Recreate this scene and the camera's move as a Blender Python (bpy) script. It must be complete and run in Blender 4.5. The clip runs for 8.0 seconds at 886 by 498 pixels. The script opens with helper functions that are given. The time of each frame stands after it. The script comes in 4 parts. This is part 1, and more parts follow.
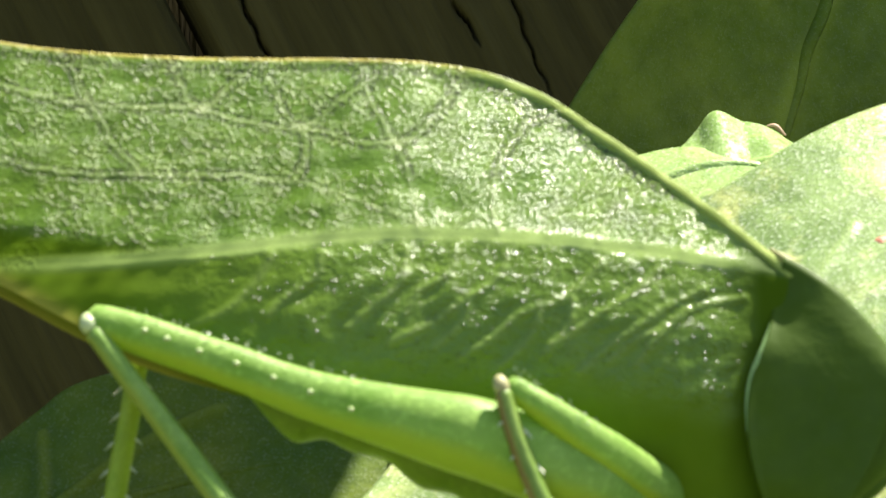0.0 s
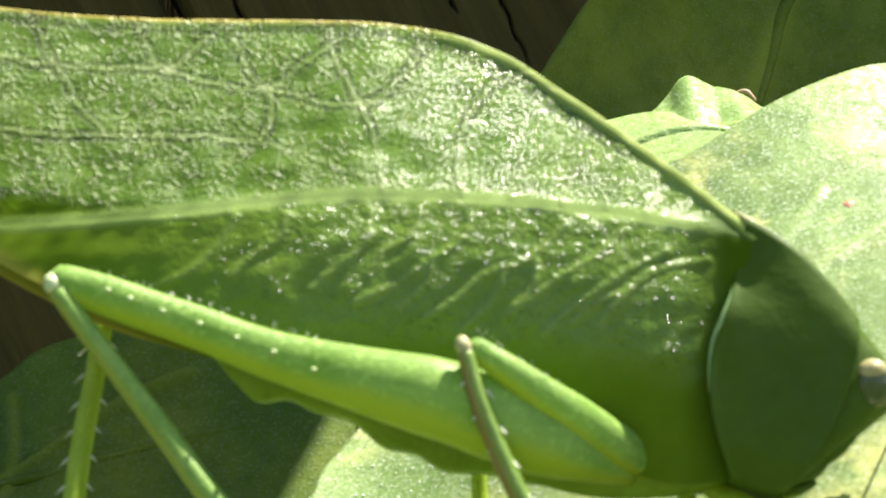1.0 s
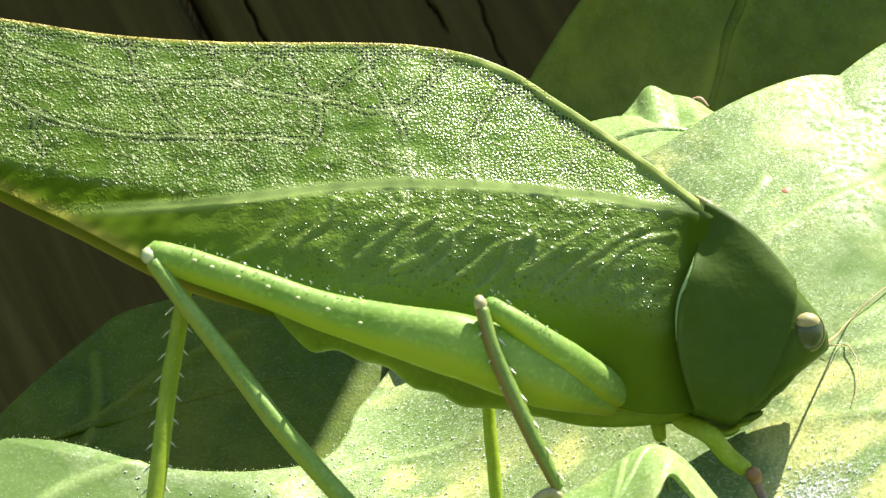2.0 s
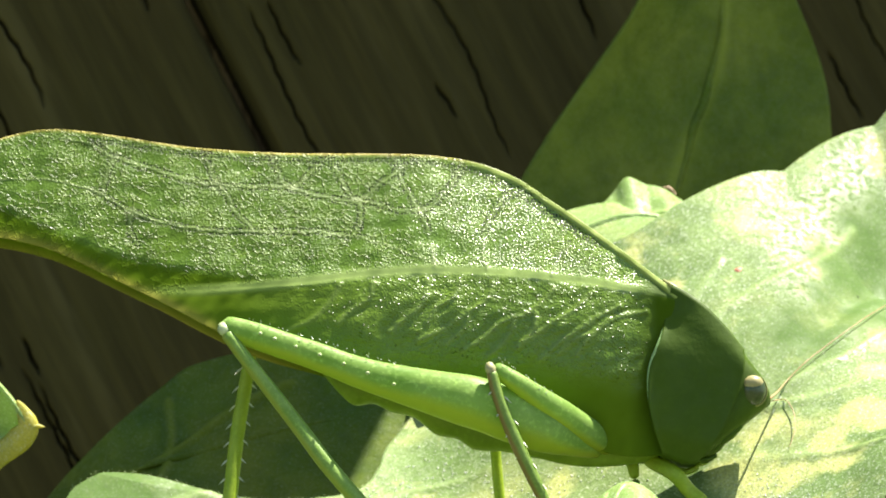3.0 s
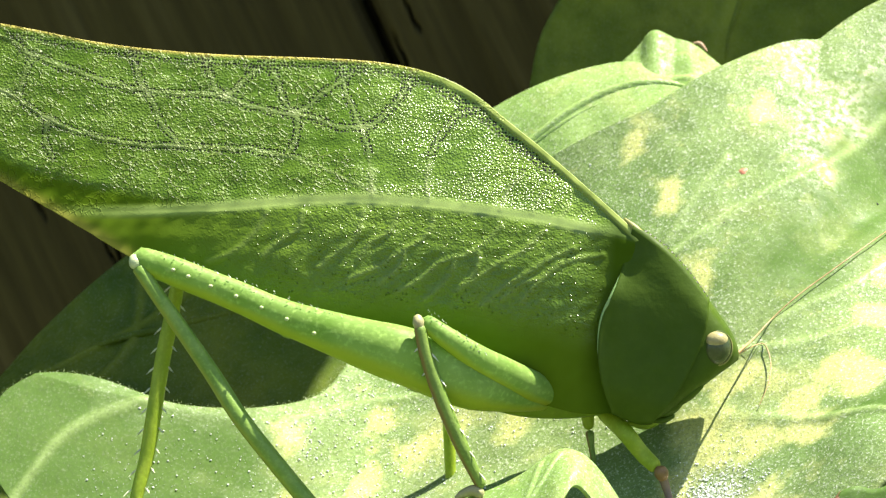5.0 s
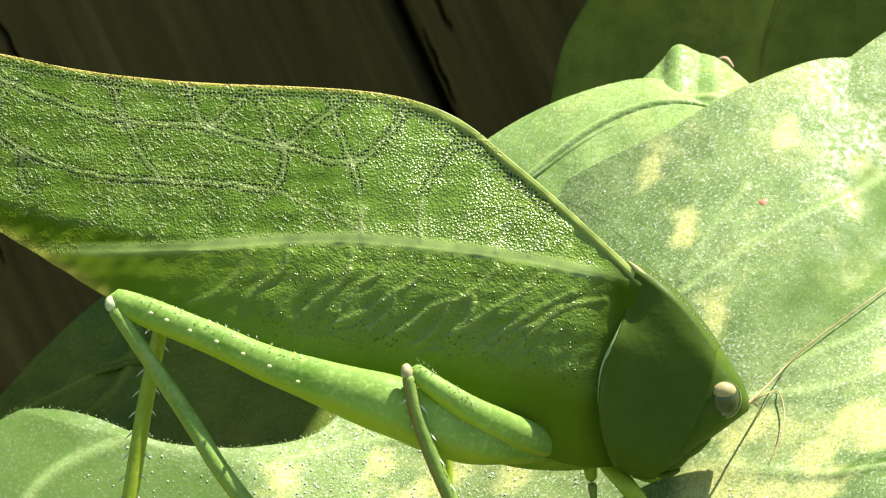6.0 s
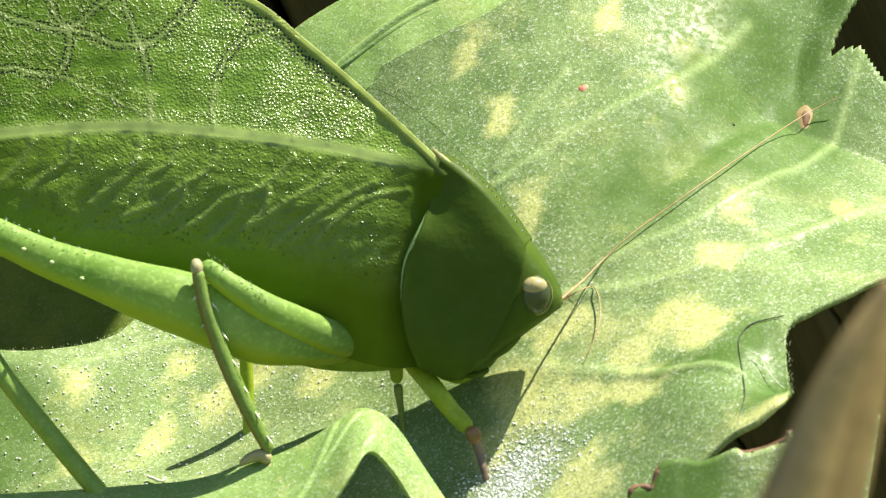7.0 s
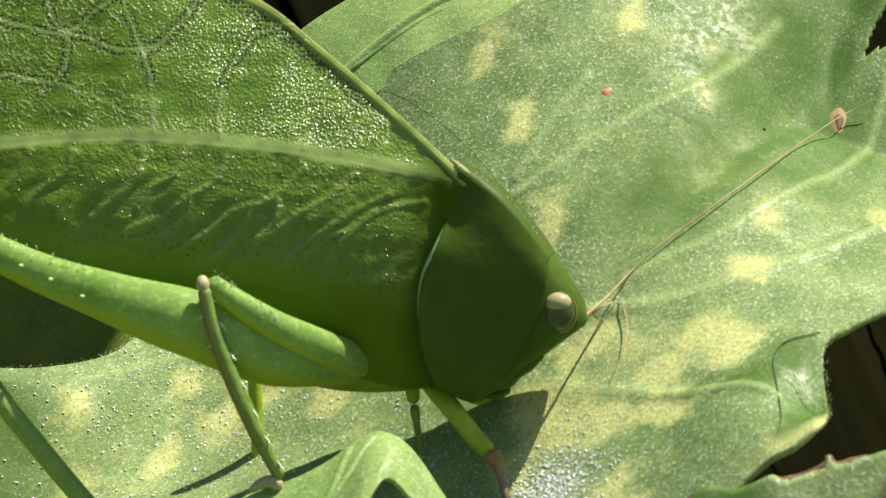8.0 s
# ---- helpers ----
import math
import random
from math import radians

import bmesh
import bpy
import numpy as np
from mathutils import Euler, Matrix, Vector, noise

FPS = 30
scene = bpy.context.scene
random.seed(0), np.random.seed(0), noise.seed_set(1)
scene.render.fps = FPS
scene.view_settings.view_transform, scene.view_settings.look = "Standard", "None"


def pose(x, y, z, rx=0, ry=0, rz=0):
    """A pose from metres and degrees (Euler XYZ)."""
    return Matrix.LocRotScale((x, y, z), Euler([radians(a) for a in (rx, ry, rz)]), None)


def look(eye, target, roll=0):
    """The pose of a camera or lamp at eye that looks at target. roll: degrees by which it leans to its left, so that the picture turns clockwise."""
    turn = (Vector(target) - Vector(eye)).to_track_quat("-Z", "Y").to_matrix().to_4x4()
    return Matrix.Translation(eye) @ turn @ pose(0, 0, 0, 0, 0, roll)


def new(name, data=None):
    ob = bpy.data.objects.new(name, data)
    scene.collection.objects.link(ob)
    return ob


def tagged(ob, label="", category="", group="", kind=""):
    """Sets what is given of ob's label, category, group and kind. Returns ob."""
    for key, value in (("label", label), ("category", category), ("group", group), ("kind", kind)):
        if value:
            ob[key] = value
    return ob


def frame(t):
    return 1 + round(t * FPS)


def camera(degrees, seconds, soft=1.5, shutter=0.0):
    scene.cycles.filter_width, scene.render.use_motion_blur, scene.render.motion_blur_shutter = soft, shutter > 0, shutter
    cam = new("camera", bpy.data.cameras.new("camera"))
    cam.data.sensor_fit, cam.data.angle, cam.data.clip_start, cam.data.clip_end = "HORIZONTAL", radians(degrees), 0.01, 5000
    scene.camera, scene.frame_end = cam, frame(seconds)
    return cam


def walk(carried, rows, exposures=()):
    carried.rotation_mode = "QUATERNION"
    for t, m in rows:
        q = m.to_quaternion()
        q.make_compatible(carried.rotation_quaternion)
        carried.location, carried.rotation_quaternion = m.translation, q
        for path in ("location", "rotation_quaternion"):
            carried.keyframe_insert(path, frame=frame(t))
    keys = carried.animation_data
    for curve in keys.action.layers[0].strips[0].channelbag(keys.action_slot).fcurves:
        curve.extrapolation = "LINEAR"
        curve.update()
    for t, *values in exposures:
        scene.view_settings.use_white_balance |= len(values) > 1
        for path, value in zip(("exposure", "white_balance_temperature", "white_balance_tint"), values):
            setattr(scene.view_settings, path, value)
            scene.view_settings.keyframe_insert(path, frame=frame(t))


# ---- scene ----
CM = 0.01

# ---- camera ----
cam = camera(14, 8.0, soft=1.25, shutter=0.0)
cam.data.dof.use_dof = True
cam.data.dof.focus_distance = 0.198
cam.data.dof.aperture_fstop = 190.0
PATH = [
    (0, (-0.00323, -0.14453, -0.02560), (-0.00031, 0.05263, 0.00768), -0.03),
    (0.5, (-0.00249, -0.14451, -0.02553), (-0.00022, 0.05269, 0.00757), 0.04),
    (1, (-0.00160, -0.14462, -0.02631), (0.00109, 0.05274, 0.00579), 0.14),
    (1.2, (-0.00097, -0.14807, -0.02637), (0.00074, 0.04937, 0.00533), -0.15),
    (2.5, (-0.01005, -0.20184, -0.03679), (-0.00088, -0.00483, -0.00385), -0.48),
    (3, (-0.01040, -0.22289, -0.03484), (-0.00259, -0.02554, -0.00333), -0.26),
    (3.5, (-0.00193, -0.23694, -0.02923), (-0.00053, -0.03849, -0.00439), 0.41),
    (4, (0.00734, -0.22724, -0.01927), (-0.00016, -0.02790, -0.00481), 0.74),
    (4.2, (0.01101, -0.22085, -0.01404), (0.00070, -0.02133, -0.00474), 0.97),
    (5.3, (0.02080, -0.19992, 0.00655), (0.00151, -0.00107, -0.00290), 2.31),
    (5.5, (0.02089, -0.19775, 0.00784), (0.00030, 0.00090, -0.00276), 2.33),
    (6, (0.02682, -0.19132, 0.01095), (0.00139, 0.00667, -0.00146), 2.19),
    (6.3, (0.02878, -0.18853, 0.01073), (0.00469, 0.00949, -0.00361), 2.16),
    (6.5, (0.03100, -0.18630, 0.00950), (0.00707, 0.01172, -0.00517), 2.25),
    (7, (0.03192, -0.17973, 0.00894), (0.01093, 0.01846, -0.00779), 2.06),
    (7.5, (0.03240, -0.17367, 0.00853), (0.01220, 0.02449, -0.00948), 1.85),
    (8, (0.02978, -0.17089, 0.01017), (0.00913, 0.02721, -0.00808), 1.83),
]
# the clip's camera closes its iris a little as the bright leaf fills the view
EXPOSURES = [(0.0, 1.36), (1.2, 1.36), (2.5, 1.35), (3.5, 1.35), (4.2, 1.35), (5.5, 1.30), (6.3, 1.17), (7.0, 0.99), (8.0, 0.58)]
walk(cam, [(t, look(eye, target, roll)) for t, eye, target, roll in PATH], EXPOSURES)

# ---- light ----
SUN_DIR = Vector((0.36, 0.055, 0.93)).normalized()
sun_el = math.asin(SUN_DIR.z)
sun_az = math.atan2(SUN_DIR.x, SUN_DIR.y)
world = bpy.data.worlds.new("sky")
scene.world = world
world.use_nodes = True
wn = world.node_tree
sky = wn.nodes.new("ShaderNodeTexSky")
sky.sky_type = "NISHITA"
sky.sun_disc = False
sky.sun_elevation = sun_el
sky.sun_rotation = sun_az
wn.links.new(sky.outputs[0], wn.nodes["Background"].inputs[0])
wn.nodes["Background"].inputs[1].default_value = 0.080
sun = new("sun", bpy.data.lights.new("sun", "SUN"))
sun.data.energy = 6.0
sun.data.angle = radians(0.5)
sun.data.color = (1.0, 0.94, 0.82)
sun.matrix_world = look(SUN_DIR * 2.0, (0, 0, 0))


# ---- material kit ----
class Kit:
    """A small node builder for one material."""

    def __init__(self, name):
        self.mat = bpy.data.materials.new(name)
        self.mat.use_nodes = True
        self.t = self.mat.node_tree
        self.b = self.t.nodes["Principled BSDF"]
        self.out = self.t.nodes["Material Output"]
        self.co = self.t.nodes.new("ShaderNodeTexCoord").outputs["Object"]

    def node(self, kind, **kw):
        n = self.t.nodes.new(kind)
        for k, v in kw.items():
            setattr(n, k, v)
        return n

    def put(self, sock, v):
        if hasattr(v, "links"):
            self.t.links.new(v, sock)
        else:
            sock.default_value = v
        return self

    def noise(self, scale, detail=3.0, rough=0.55, co=None, stretch=None, dist=0.0):
        n = self.node("ShaderNodeTexNoise")
        self.put(n.inputs["Vector"], self.mapped(co, stretch))
        n.inputs["Scale"].default_value, n.inputs["Detail"].default_value = scale, detail
        n.inputs["Roughness"].default_value, n.inputs["Distortion"].default_value = rough, dist
        return n.outputs["Fac"]

    def mapped(self, co=None, stretch=None, turn=None):
        co = co or self.co
        if stretch is None and turn is None:
            return co
        m = self.node("ShaderNodeMapping")
        self.put(m.inputs["Vector"], co)
        m.inputs["Scale"].default_value = stretch or (1, 1, 1)
        m.inputs["Rotation"].default_value = turn or (0, 0, 0)
        return m.outputs[0]

    def cells(self, scale, feature="F1", co=None, out="Distance", rand=1.0):
        n = self.node("ShaderNodeTexVoronoi", feature=feature)
        self.put(n.inputs["Vector"], co or self.co)
        n.inputs["Scale"].default_value = scale
        n.inputs["Randomness"].default_value = rand
        return n.outputs[out]

    def dots(self, scale, rand=1.0, out="Distance"):
        """Cells on the upright plane of x and z."""
        n = self.node("ShaderNodeTexVoronoi", voronoi_dimensions="2D")
        self.put(n.inputs["Vector"], self.mapped(None, None, (math.pi / 2, 0, 0)))
        n.inputs["Scale"].default_value = scale
        n.inputs["Randomness"].default_value = rand
        return n.outputs[out]

    def attr(self, name):
        return self.node("ShaderNodeAttribute", attribute_name=name).outputs["Fac"]

    def ramp(self, fac, *stops):
        n = self.node("ShaderNodeValToRGB")
        self.put(n.inputs[0], fac)
        e = n.color_ramp.elements
        while len(e) < len(stops):
            e.new(0.5)
        for el, (p, c) in zip(e, stops):
            el.position = p
            el.color = (*c, 1) if isinstance(c, tuple) else (c, c, c, 1)
        return n.outputs[0]

    def mix(self, fac, a, b, mode="MIX"):
        n = self.node("ShaderNodeMix", data_type="RGBA", blend_type=mode)
        self.put(n.inputs["Factor"], fac)
        for s, v in ((n.inputs["A"], a), (n.inputs["B"], b)):
            self.put(s, (*v, 1) if isinstance(v, tuple) else v)
        return n.outputs["Result"]

    def math(self, op, a, b=0.0):
        n = self.node("ShaderNodeMath", operation=op)
        self.put(n.inputs[0], a)
        self.put(n.inputs[1], b)
        return n.outputs[0]

    def bump(self, *layers):
        """layers: (height, strength, distance in metres)"""
        last = None
        for h, s, d in layers:
            n = self.node("ShaderNodeBump")
            n.inputs["Strength"].default_value, n.inputs["Distance"].default_value = s, d
            self.put(n.inputs["Height"], h)
            if last is not None:
                self.t.links.new(last, n.inputs["Normal"])
            last = n.outputs[0]
        self.t.links.new(last, self.b.inputs["Normal"])
        self.normal = last
        return self

    def surface(self, color, rough=0.5, spec=0.5, coat=0.0, sss=0.0):
        self.put(self.b.inputs["Base Color"], (*color, 1) if isinstance(color, tuple) else color)
        self.put(self.b.inputs["Roughness"], rough)
        self.b.inputs["Specular IOR Level"].default_value = spec
        self.b.inputs["Coat Weight"].default_value = coat
        return self

    def translucent(self, color, amount):
        t = self.node("ShaderNodeBsdfTranslucent")
        self.put(t.inputs["Color"], (*color, 1) if isinstance(color, tuple) else color)
        m = self.node("ShaderNodeMixShader")
        self.put(m.inputs[0], amount)
        self.t.links.new(self.b.outputs[0], m.inputs[1])
        self.t.links.new(t.outputs[0], m.inputs[2])
        self.t.links.new(m.outputs[0], self.out.inputs["Surface"])
        return self


def wing_material():
    """Leathery wing: glossy beads, squiggly pale cell walls, black pits along the veins, a smooth main vein."""
    k = Kit("wing_green")
    vein, pit, low, net, main = k.attr("vein"), k.attr("pit"), k.attr("low"), k.attr("net"), k.attr("main")
    flank = k.attr("flank")
    wob = k.node("ShaderNodeTexNoise")
    k.put(wob.inputs["Vector"], k.co)
    wob.inputs["Scale"].default_value = 1900
    sc = k.node("ShaderNodeVectorMath", operation="SCALE")
    k.put(sc.inputs[0], wob.outputs["Color"])
    sc.inputs["Scale"].default_value = 0.0006
    bent = k.node("ShaderNodeVectorMath", operation="ADD")
    k.put(bent.inputs[0], k.co)
    k.put(bent.inputs[1], sc.outputs[0])
    bead = k.cells(7400, "F1")
    rich = k.ramp(k.noise(230, 2), (0.36, 0.45), (0.6, 1.0))
    wall = k.ramp(k.cells(2400, "DISTANCE_TO_EDGE", bent.outputs[0]), (0.0, 1.0), (0.12, 0.0))
    patch = k.ramp(k.noise(700, 3), (0.40, 0.0), (0.60, 1.0))
    wall = k.math("MULTIPLY", k.math("MULTIPLY", wall, net), k.math("MULTIPLY", patch, k.math("SUBTRACT", 1.0, main)))
    smooth = k.math("MAXIMUM", k.math("MAXIMUM", main, low), k.attr("shoulder"))
    keep = k.math("SUBTRACT", 1.0, smooth)
    base = k.mix(k.ramp(k.noise(160, 4), (0.3, 0.0), (0.7, 1.0)), (0.16, 0.29, 0.02), (0.25, 0.385, 0.045))
    base = k.mix(k.ramp(k.noise(1500, 2), (0.4, 0.0), (0.7, 0.35)), base, (0.06, 0.14, 0.004))
    base = k.mix(k.math("MULTIPLY", net, 0.62), base, (0.075, 0.155, 0.006))
    base = k.mix(k.math("MULTIPLY", wall, 0.7), base, (0.28, 0.38, 0.08))
    # Flank and low zone turn from the sun; that shade is mixed into their colour.
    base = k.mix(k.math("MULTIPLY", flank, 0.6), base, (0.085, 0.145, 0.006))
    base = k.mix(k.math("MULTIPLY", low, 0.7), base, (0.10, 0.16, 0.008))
    base = k.mix(vein, base, (0.46, 0.50, 0.24))
    base = k.mix(k.math("MULTIPLY", main, 0.85), base, (0.34, 0.45, 0.13))
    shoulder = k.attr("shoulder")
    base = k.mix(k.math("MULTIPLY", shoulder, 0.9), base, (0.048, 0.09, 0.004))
    dots = k.math("MULTIPLY", k.ramp(k.dots(5000, 0.55), (0.29, 1.0), (0.38, 0.0)), k.ramp(pit, (0.5, 0.0), (0.75, 1.0)))
    base = k.mix(dots, base, (0.006, 0.009, 0.004))
    base = k.mix(k.attr("rim"), base, (0.56, 0.46, 0.10))
    base = k.mix(k.attr("band"), base, (0.36, 0.45, 0.10))
    rough = k.ramp(k.noise(900, 2), (0.3, 0.2), (0.75, 0.32))
    rough = k.math("ADD", k.math("MAXIMUM", rough, k.math("MULTIPLY", k.math("MAXIMUM", low, shoulder), 0.55)), k.math("MULTIPLY", net, 0.14))
    k.surface(base, k.math("MAXIMUM", rough, k.math("MULTIPLY", dots, 0.9)), 0.75)
    k.put(k.b.inputs["Specular IOR Level"], k.math("SUBTRACT", k.math("SUBTRACT", k.math("SUBTRACT", 0.72, k.math("MULTIPLY", flank, 0.25)), k.math("MULTIPLY", k.math("MAXIMUM", low, shoulder), 0.45)), k.math("MULTIPLY", net, 0.38)))
    dome = k.ramp(bead, (0.0, 1.0), (0.55, 0.25), (0.8, 0.0))
    grain = k.math("MULTIPLY", k.math("MULTIPLY", k.math("MULTIPLY", dome, k.math("MULTIPLY", rich, k.math("SUBTRACT", 1.0, k.math("MULTIPLY", net, 0.45)))), keep), k.math("SUBTRACT", 1.0, k.math("MULTIPLY", flank, 0.6)))
    drop = k.node("ShaderNodeTexVoronoi")
    k.put(drop.inputs["Vector"], k.co)
    drop.inputs["Scale"].default_value = 3700
    some = k.math("MULTIPLY", k.math("GREATER_THAN", drop.outputs["Color"], 0.5), k.ramp(drop.outputs["Distance"], (0.0, 1.0), (0.28, 0.0)))
    some = k.math("MULTIPLY", k.math("MULTIPLY", some, flank), keep)
    crease = k.math("MULTIPLY", k.math("MULTIPLY", k.noise(1500, 3, 0.6, None, (1, 1, 1.4), 0.6), flank), keep)
    k.bump((k.noise(420, 2), 0.25, 0.0003), (crease, 0.6, 0.00028), (k.math("SUBTRACT", wall, dots), 0.8, 0.00010), (grain, 1.0, 0.00008), (some, 1.0, 0.00012))
    thin = k.math("SUBTRACT", 0.27, k.math("MULTIPLY", k.math("MAXIMUM", shoulder, k.math("MULTIPLY", flank, 0.6)), 0.24))
    return k.translucent((0.31, 0.48, 0.04), thin).mat


def skin_material(name, dark, light, rough=0.35, scale=400, speck=0.25, trans=0.0, under=None, spec=0.5):
    k = Kit(name)
    n = k.noise(scale, 4)
    c = k.mix(k.ramp(n, (0.3, 0.0), (0.7, 1.0)), dark, light)
    c = k.mix(k.ramp(k.noise(scale * 7, 2), (0.5, 0.0), (0.75, speck)), c, tuple(min(1, v * 1.7) for v in light))
    if under:
        c = k.mix(k.ramp(k.math("ADD", k.attr("under"), k.math("MULTIPLY", k.noise(scale, 2), 0.5)), (0.5, 0.0), (0.9, 1.0)), c, under)
    k.surface(c, k.ramp(k.noise(scale * 3, 2), (0.3, rough * 0.8), (0.7, rough * 1.3)), spec)
    k.bump((k.noise(scale * 9, 2), 0.35, 0.00005), (k.noise(scale * 1.5, 2), 0.25, 0.0002))
    if trans:
        k.translucent(light, trans)
    return k.mat


def leaf_material(name, base, pale, spot, gloss=0.34, spots=True, trans=0.2, felt=0.5, spec=0.6):
    """Felted leaf blade: mottled green, yellow blotches, glittering short hairs."""
    k = Kit(name)
    vein = k.attr("vein")
    c = k.mix(k.ramp(k.noise(95, 4), (0.3, 0.0), (0.7, 1.0)), base, pale)
    c = k.mix(k.ramp(k.noise(420, 4, 0.65), (0.4, 0.0), (0.7, 0.6)), c, tuple(v * 0.6 for v in base))
    if spots:
        sp = k.noise(255, 2, 0.45, None, (0.7, 1.0, 1.25), 0.3)
        m = k.math("MULTIPLY", k.ramp(sp, (0.52, 0.0), (0.74, 0.75)), k.ramp(k.noise(90, 2), (0.42, 0.0), (0.6, 1.0)))
        blot = k.math("ADD", k.attr("blotch"), k.math("MULTIPLY", k.math("SUBTRACT", k.noise(520, 4, 0.62), 0.5), 2.2))
        m = k.math("MAXIMUM", m, k.ramp(blot, (0.2, 0.0), (0.8, 1.0)))
        c = k.mix(k.math("MULTIPLY", m, 0.85), c, spot)
    # Bare patches, and dimming painted into the colour of weakly lit lobes.
    bare_dim = k.ramp(k.math("ADD", k.attr("bare_dim"), k.math("MULTIPLY", k.math("SUBTRACT", k.noise(300, 3), 0.5), 0.8)), (0.12, 0.0), (0.85, 1.0))
    c = k.mix(k.math("MULTIPLY", bare_dim, 0.9), c, (0.065, 0.145, 0.011))
    downy = k.math("SUBTRACT", 1.0, k.math("MULTIPLY", bare_dim, 0.8))
    c = k.mix(k.math("MULTIPLY", vein, 0.4), c, tuple(min(1, v * 1.4) for v in pale))
    grain = k.noise(6000, 2, 0.8)
    c = k.mix(k.math("MULTIPLY", downy, k.ramp(grain, (0.55, 0.0), (0.68, felt))), c, (0.82, 0.86, 0.70))
    c = k.mix(k.ramp(k.noise(5200, 3, 0.78), (0.48, 0.0), (0.62, felt)), c, k.mix(0.7, c, tuple(v * 0.35 for v in base)))
    k.surface(c, k.math("MAXIMUM", k.ramp(k.noise(2300, 2), (0.35, gloss * 0.6), (0.65, gloss * 1.6)), k.math("MULTIPLY", bare_dim, 0.75)), spec)
    k.bump((k.noise(200, 3), 0.45, 0.0006), (k.noise(1300, 2), 0.2, 0.0001), (k.math("MULTIPLY", grain, downy), 0.8, 0.00005))
    return k.translucent(tuple(min(1, v * 1.4) for v in pale), trans).mat


def wood_material():
    k = Kit("weathered_wood")
    grain = k.noise(260, 6, 0.65, None, (1, 1, 0.06))
    c = k.ramp(grain, (0.25, (0.032, 0.025, 0.007)), (0.55, (0.078, 0.064, 0.020)), (0.8, (0.125, 0.105, 0.040)))
    c = k.mix(k.ramp(k.noise(40, 3), (0.4, 0.0), (0.7, 0.6)), c, (0.05, 0.045, 0.012))
    c = k.mix(k.ramp(k.noise(1100, 3, 0.6, None, (1, 1, 0.09)), (0.42, 0.22), (0.56, 0.0)), c, (0.018, 0.014, 0.006))
    c = k.mix(k.ramp(k.attr("crack"), (0.2, 0.0), (0.7, 0.68)), c, (0.008, 0.006, 0.003))
    k.surface(c, 0.9, 0.15)
    k.bump((grain, 0.8, 0.0009), (k.noise(900, 3, 0.6, None, (1, 1, 0.1)), 0.5, 0.0003))
    return k.mat


WING = wing_material()
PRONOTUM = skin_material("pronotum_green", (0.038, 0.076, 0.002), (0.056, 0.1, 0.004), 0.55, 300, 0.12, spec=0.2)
BODY = skin_material("belly_green", (0.17, 0.29, 0.014), (0.27, 0.40, 0.035), 0.4, 500, 0.2, 0.2, spec=0.35)
FEMUR = skin_material("leg_green", (0.18, 0.33, 0.05), (0.32, 0.48, 0.12), 0.48, 480, 0.6, 0.36, (0.42, 0.50, 0.04), 0.25)
TIBIA = skin_material("shin_green", (0.15, 0.28, 0.035), (0.24, 0.37, 0.07), 0.42, 800, 0.3, 0.1, (0.28, 0.36, 0.05), 0.4)
SHIN_PURPLE = skin_material("shin_purple", (0.10, 0.07, 0.05), (0.20, 0.145, 0.09), 0.4, 900, 0.2)
SHIN_YELLOW = skin_material("shin_yellow_green", (0.28, 0.42, 0.02), (0.40, 0.52, 0.05), 0.42, 800, 0.3, 0.3, spec=0.35)
SHIN_OLIVE = skin_material("shin_olive", (0.13, 0.22, 0.035), (0.21, 0.31, 0.06), 0.42, 800, 0.3, 0.1, (0.24, 0.18, 0.05), 0.35)
JOINT = skin_material("joint_brown", (0.13, 0.075, 0.022), (0.25, 0.15, 0.05), 0.4, 900, 0.2)
MARGIN = skin_material("margin_green", (0.17, 0.29, 0.09), (0.26, 0.40, 0.15), 0.3, 900, 0.2)
PALE = skin_material("pale_green", (0.36, 0.45, 0.17), (0.5, 0.58, 0.3), 0.35, 900, 0.2)
SPINE = skin_material("spine_pale", (0.5, 0.55, 0.36), (0.66, 0.68, 0.5), 0.35, 900, 0.1)
EYE_PALE = skin_material("eye_pale", (0.27, 0.24, 0.10), (0.40, 0.36, 0.17), 0.35, 900, 0.1, spec=0.3)
EYE_DARK = skin_material("eye_dark", (0.03, 0.055, 0.012), (0.07, 0.09, 0.03), 0.2, 900, 0.15)
TARSUS = skin_material("tarsus_pale", (0.26, 0.24, 0.10), (0.40, 0.38, 0.18), 0.5, 900, 0.2)
HINGE = skin_material("hinge_tan", (0.14, 0.18, 0.035), (0.26, 0.25, 0.075), 0.5, 500, 0.2)
ANTENNA = skin_material("antenna_straw", (0.31, 0.19, 0.075), (0.43, 0.30, 0.14), 0.45, 900, 0.2)
LEAF = leaf_material("felted_leaf", (0.172, 0.285, 0.078), (0.322, 0.422, 0.158), (0.68, 0.70, 0.25), 0.5, felt=0.66, spec=0.3)
LEAF_B = leaf_material("felted_leaf_smooth", (0.22, 0.38, 0.08), (0.36, 0.50, 0.16), (0.62, 0.62, 0.22), 0.5, True, 0.25, 0.5, 0.4)
# Shaded copies of the leaf material: darker, with the shade put into the colour.
LEAF_DEEP_SHADE = leaf_material("leaf_deep_shade", (0.085, 0.145, 0.014), (0.22, 0.27, 0.035), (0.2, 0.22, 0.05), 0.6, False, 0.15, 0.05, 0.2)
LEAF_SHADE = leaf_material("leaf_olive_shade", (0.05, 0.125, 0.012), (0.18, 0.22, 0.024), (0.4, 0.4, 0.1), 0.55, False, 0.2, 0.1, 0.2)
GLINT = skin_material("glint", (0.85, 0.86, 0.84), (0.95, 0.95, 0.93), 0.12, 900, 0.1)
